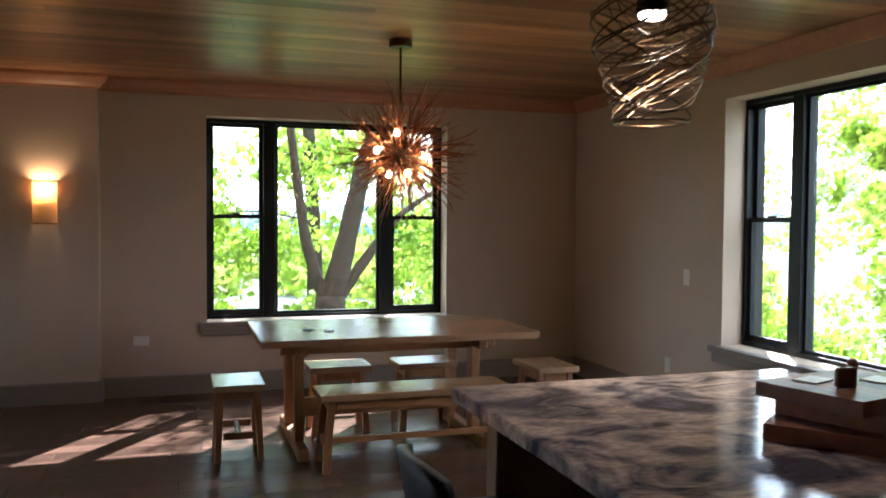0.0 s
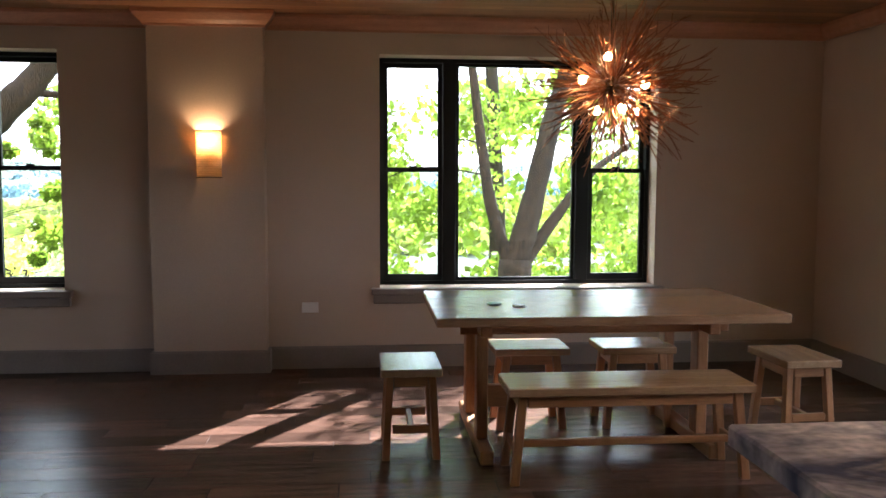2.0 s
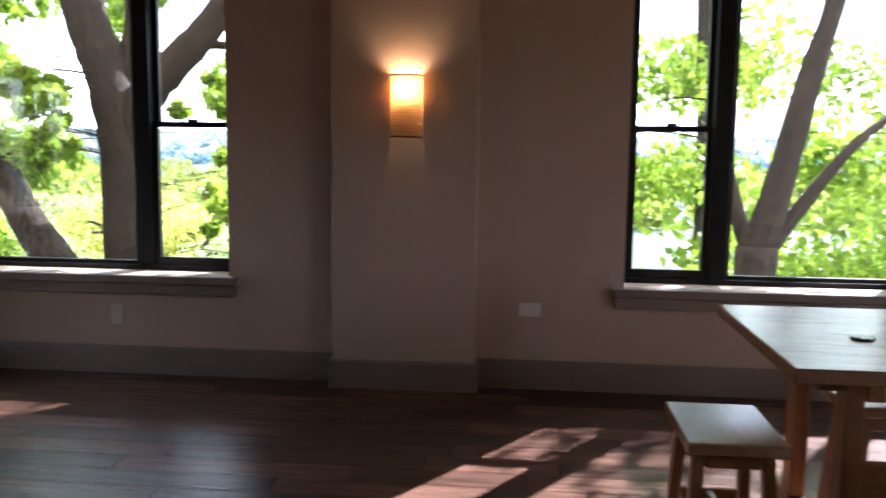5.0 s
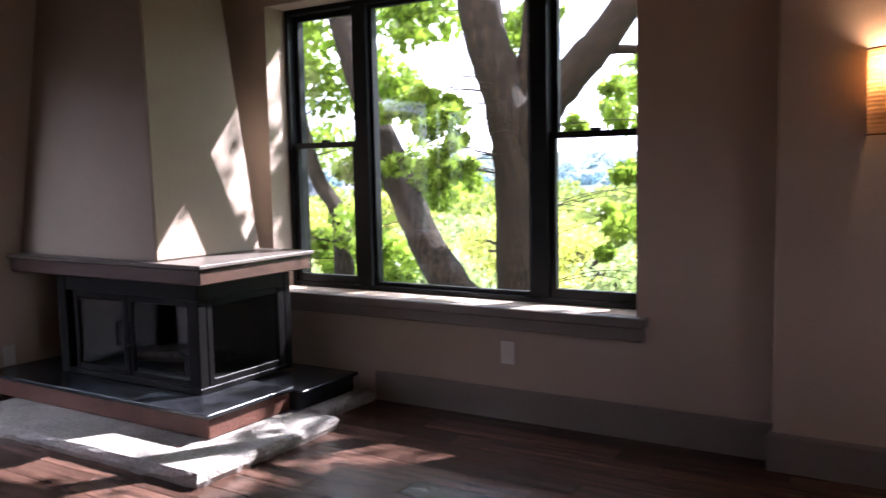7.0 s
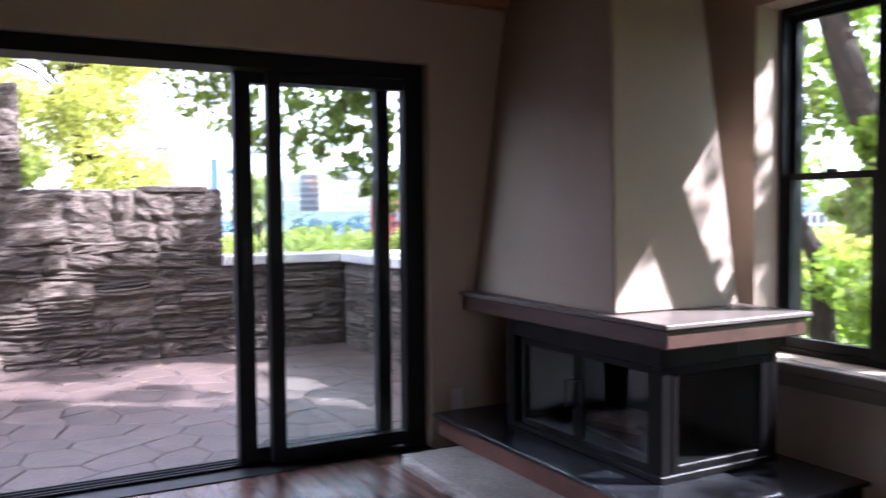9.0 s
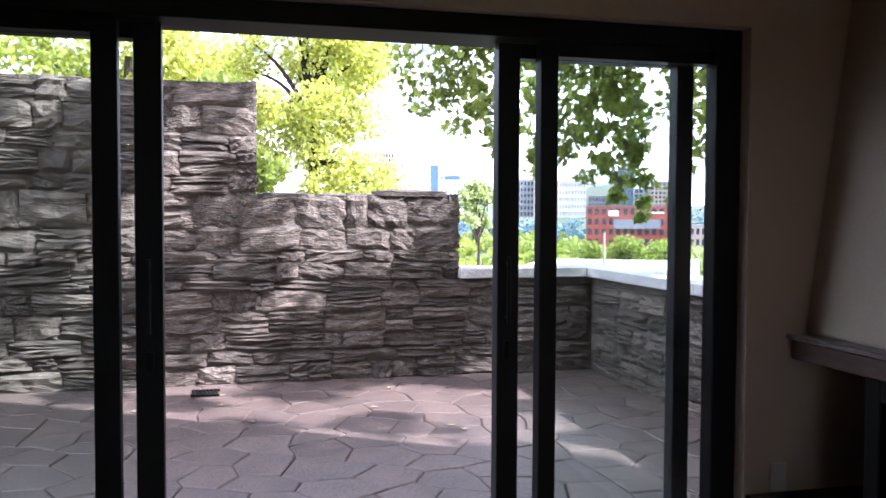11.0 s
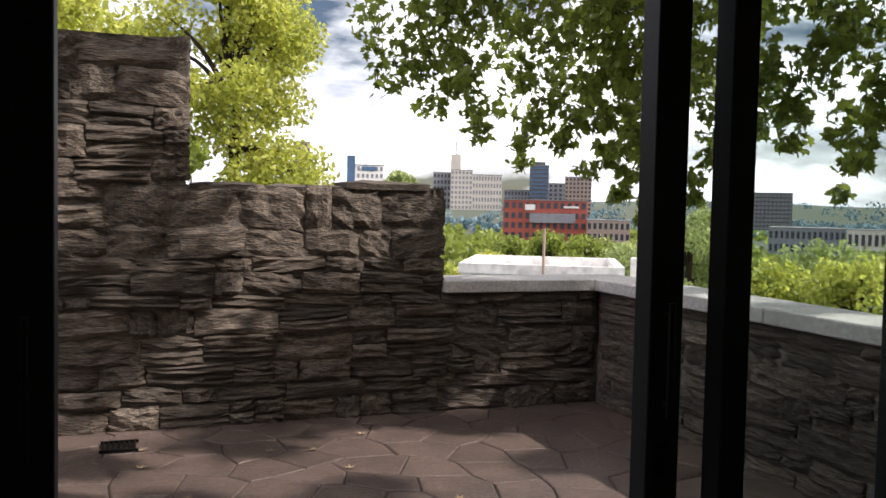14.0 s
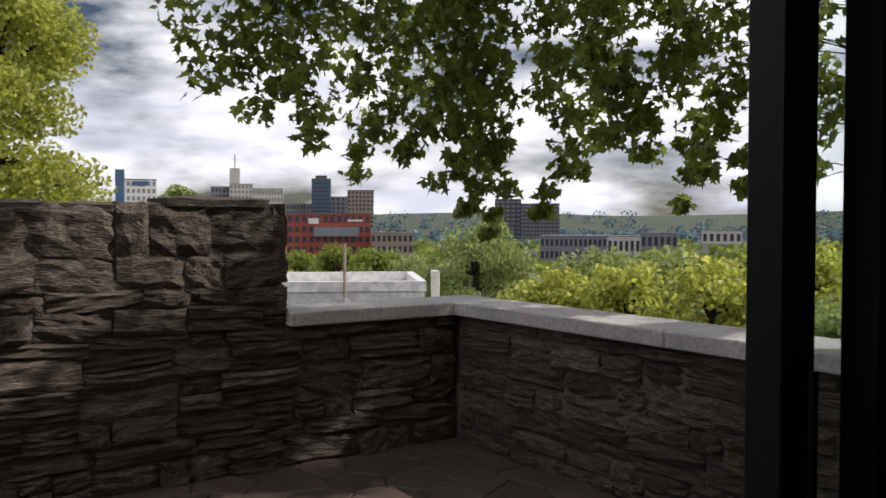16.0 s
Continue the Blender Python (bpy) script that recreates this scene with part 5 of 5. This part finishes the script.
# stones seen on the broken ends of the stepped wall
for plane, z0, z1 in ((-3.2, 1.60, 2.5), (-1.4, 0.94, 1.57)):
    z = z0
    while z < z1:
        h = min(rs.uniform(0.12, 0.2), z1 - z)
        o = new("stone", rs.choice(STONES))
        o.parent = stone_wall
        o.matrix_basis = Matrix.Translation((WX - 0.2, plane + 0.0, z + h / 2)) @ Matrix.Rotation(radians(90), 4, "Z") @ Matrix.Diagonal((0.08, 0.36, h - 0.008, 1))
        z += h
# flat stones along the tops
for y0, y1, zt in ((-6.2, -3.22, 2.47), (-3.2, -1.45, 1.54)):
    y = y0
    while y < y1 - 0.05:
        w = min(rs.uniform(0.35, 0.8), y1 - y)
        o = new("stone", rs.choice(STONES))
        o.parent = stone_wall
        o.matrix_basis = Matrix.Translation((WX - 0.22, y + w / 2, zt + 0.055)) @ Matrix.Rotation(radians(-90), 4, "Y") @ Matrix.Diagonal((0.05, w - 0.006, 0.40, 1))
        y += w
o = new("stone", STONES[3])
o.parent = stone_wall
o.matrix_basis = Matrix.Translation((WX - 0.2, -1.85, 1.635)) @ Matrix.Rotation(radians(-90), 4, "Y") @ Matrix.Diagonal((0.05, 0.62, 0.42, 1))

# terrace paving: irregular stamped shapes
terrace = structure(thing("terrace", (0, 0, 0)), "stamped concrete terrace in irregular flagstone shapes")
rf = random.Random(12)
S = 0.22
corner = {}
def corner_at(i, j, which):
    """Jittered corners of a honeycomb."""
    cx, cy = S * math.sqrt(3) * (i + 0.5 * (j % 2)), S * 1.5 * j
    a = radians(60 * which + 30)
    x, y = cx + S * math.cos(a), cy + S * math.sin(a)
    key = (round(x, 3), round(y, 3))
    if key not in corner:
        q = random.Random(int(key[0] * 1000) * 7919 + int(key[1] * 1000))
        corner[key] = (x + q.uniform(-0.085, 0.085), y + q.uniform(-0.085, 0.085))
    return corner[key]
for j in range(0, 27):
    for i in range(0, 12):
        pts = [corner_at(i, j, k) for k in range(6)]
        pts = [(min(max(-10.22 + px, -10.2), -6.28), min(max(-8.8 + py, -8.8), -0.10)) for px, py in pts]
        cx, cy = sum(p[0] for p in pts) / 6, sum(p[1] for p in pts) / 6
        if max(p[0] for p in pts) - min(p[0] for p in pts) < 0.08 or max(p[1] for p in pts) - min(p[1] for p in pts) < 0.08:
            continue
        bm = bmesh.new()
        dz = rf.uniform(-0.002, 0.002)
        def shrink(p, d):
            v = Vector((cx - p[0], cy - p[1]))
            return (p[0] + v.x / max(v.length, 0.05) * d, p[1] + v.y / max(v.length, 0.05) * d)
        lo = [bm.verts.new((*shrink(p, 0.004), PZ - 0.013)) for p in pts]
        md = [bm.verts.new((*shrink(p, 0.006), PZ - 0.005 + dz)) for p in pts]
        hi = [bm.verts.new((*shrink(p, 0.016), PZ + dz)) for p in pts]
        for a, b in ((lo, md), (md, hi)):
            for k in range(6):
                bm.faces.new((a[k], a[(k + 1) % 6], b[(k + 1) % 6], b[k]))
        bm.faces.new(hi)
        part("flagstone", bm, FLAG, terrace)


# ---- floor boards ----
floor = structure(thing("floor", (0, 0, 0)), "dark brown wooden plank floor")
boxpart("subfloor", (XW + 0.012, XE, YS, 0.0, -0.2, -0.004), GROOVE, floor, bev=0)
rb = random.Random(9)
PW = 0.165
def plank_mesh(l):
    bm = bmesh.new()
    lo = [bm.verts.new(p) for p in ((0.001, 0.001, -0.016), (l - 0.001, 0.001, -0.016), (l - 0.001, PW - 0.001, -0.016), (0.001, PW - 0.001, -0.016))]
    md = [bm.verts.new((v.co.x, v.co.y, -0.003)) for v in lo]
    e = 0.003
    hi = [bm.verts.new(p) for p in ((e, e, 0), (l - e, e, 0), (l - e, PW - e, 0), (e, PW - e, 0))]
    for a, b in ((lo, md), (md, hi)):
        for k in range(4):
            bm.faces.new((a[k], a[(k + 1) % 4], b[(k + 1) % 4], b[k]))
    bm.faces.new(hi)
    return bm
LENGTHS = (0.6, 0.75, 0.9, 1.05, 1.2)
PLANKS = []
for l in LENGTHS:
    bm = plank_mesh(l)
    me = bpy.data.meshes.new("plank")
    bm.to_mesh(me)
    bm.free()
    me.materials.append(FLOORW)
    PLANKS.append(me)
rest = bmesh.new()
count = 0
y = -PW
while y > YS - 0.001:
    x = XW + 0.013 - rb.choice((0.0, 0.2, 0.45, 0.6))
    first = True
    while x < XE - 0.01:
        k = rb.randrange(5)
        l = LENGTHS[k]
        inside = x > XW + 0.012 and x + l < XE
        near = -4.6 < y < -0.6 and -3.9 < x < 2.6
        if inside and near and count < 300:
            o = new("plank", PLANKS[k])
            o.parent = floor
            o.location = (x, y, 0)
            count += 1
        else:
            xa, xb = max(x, XW + 0.013), min(x + l, XE)
            if xb - xa > 0.02:
                v = box(rest, xa + 0.001, xb - 0.001, y + 0.001, y + PW - 0.001, -0.016, 0.0)
                for q in v[4:]:
                    q.co.x += 0.002 if q.co.x < (xa + xb) / 2 else -0.002
                    q.co.y += 0.002 if q.co.y < y + PW / 2 else -0.002
        x += l
    y -= PW
tagged(part("planks", rest, FLOORW2, floor), kind="stuff")
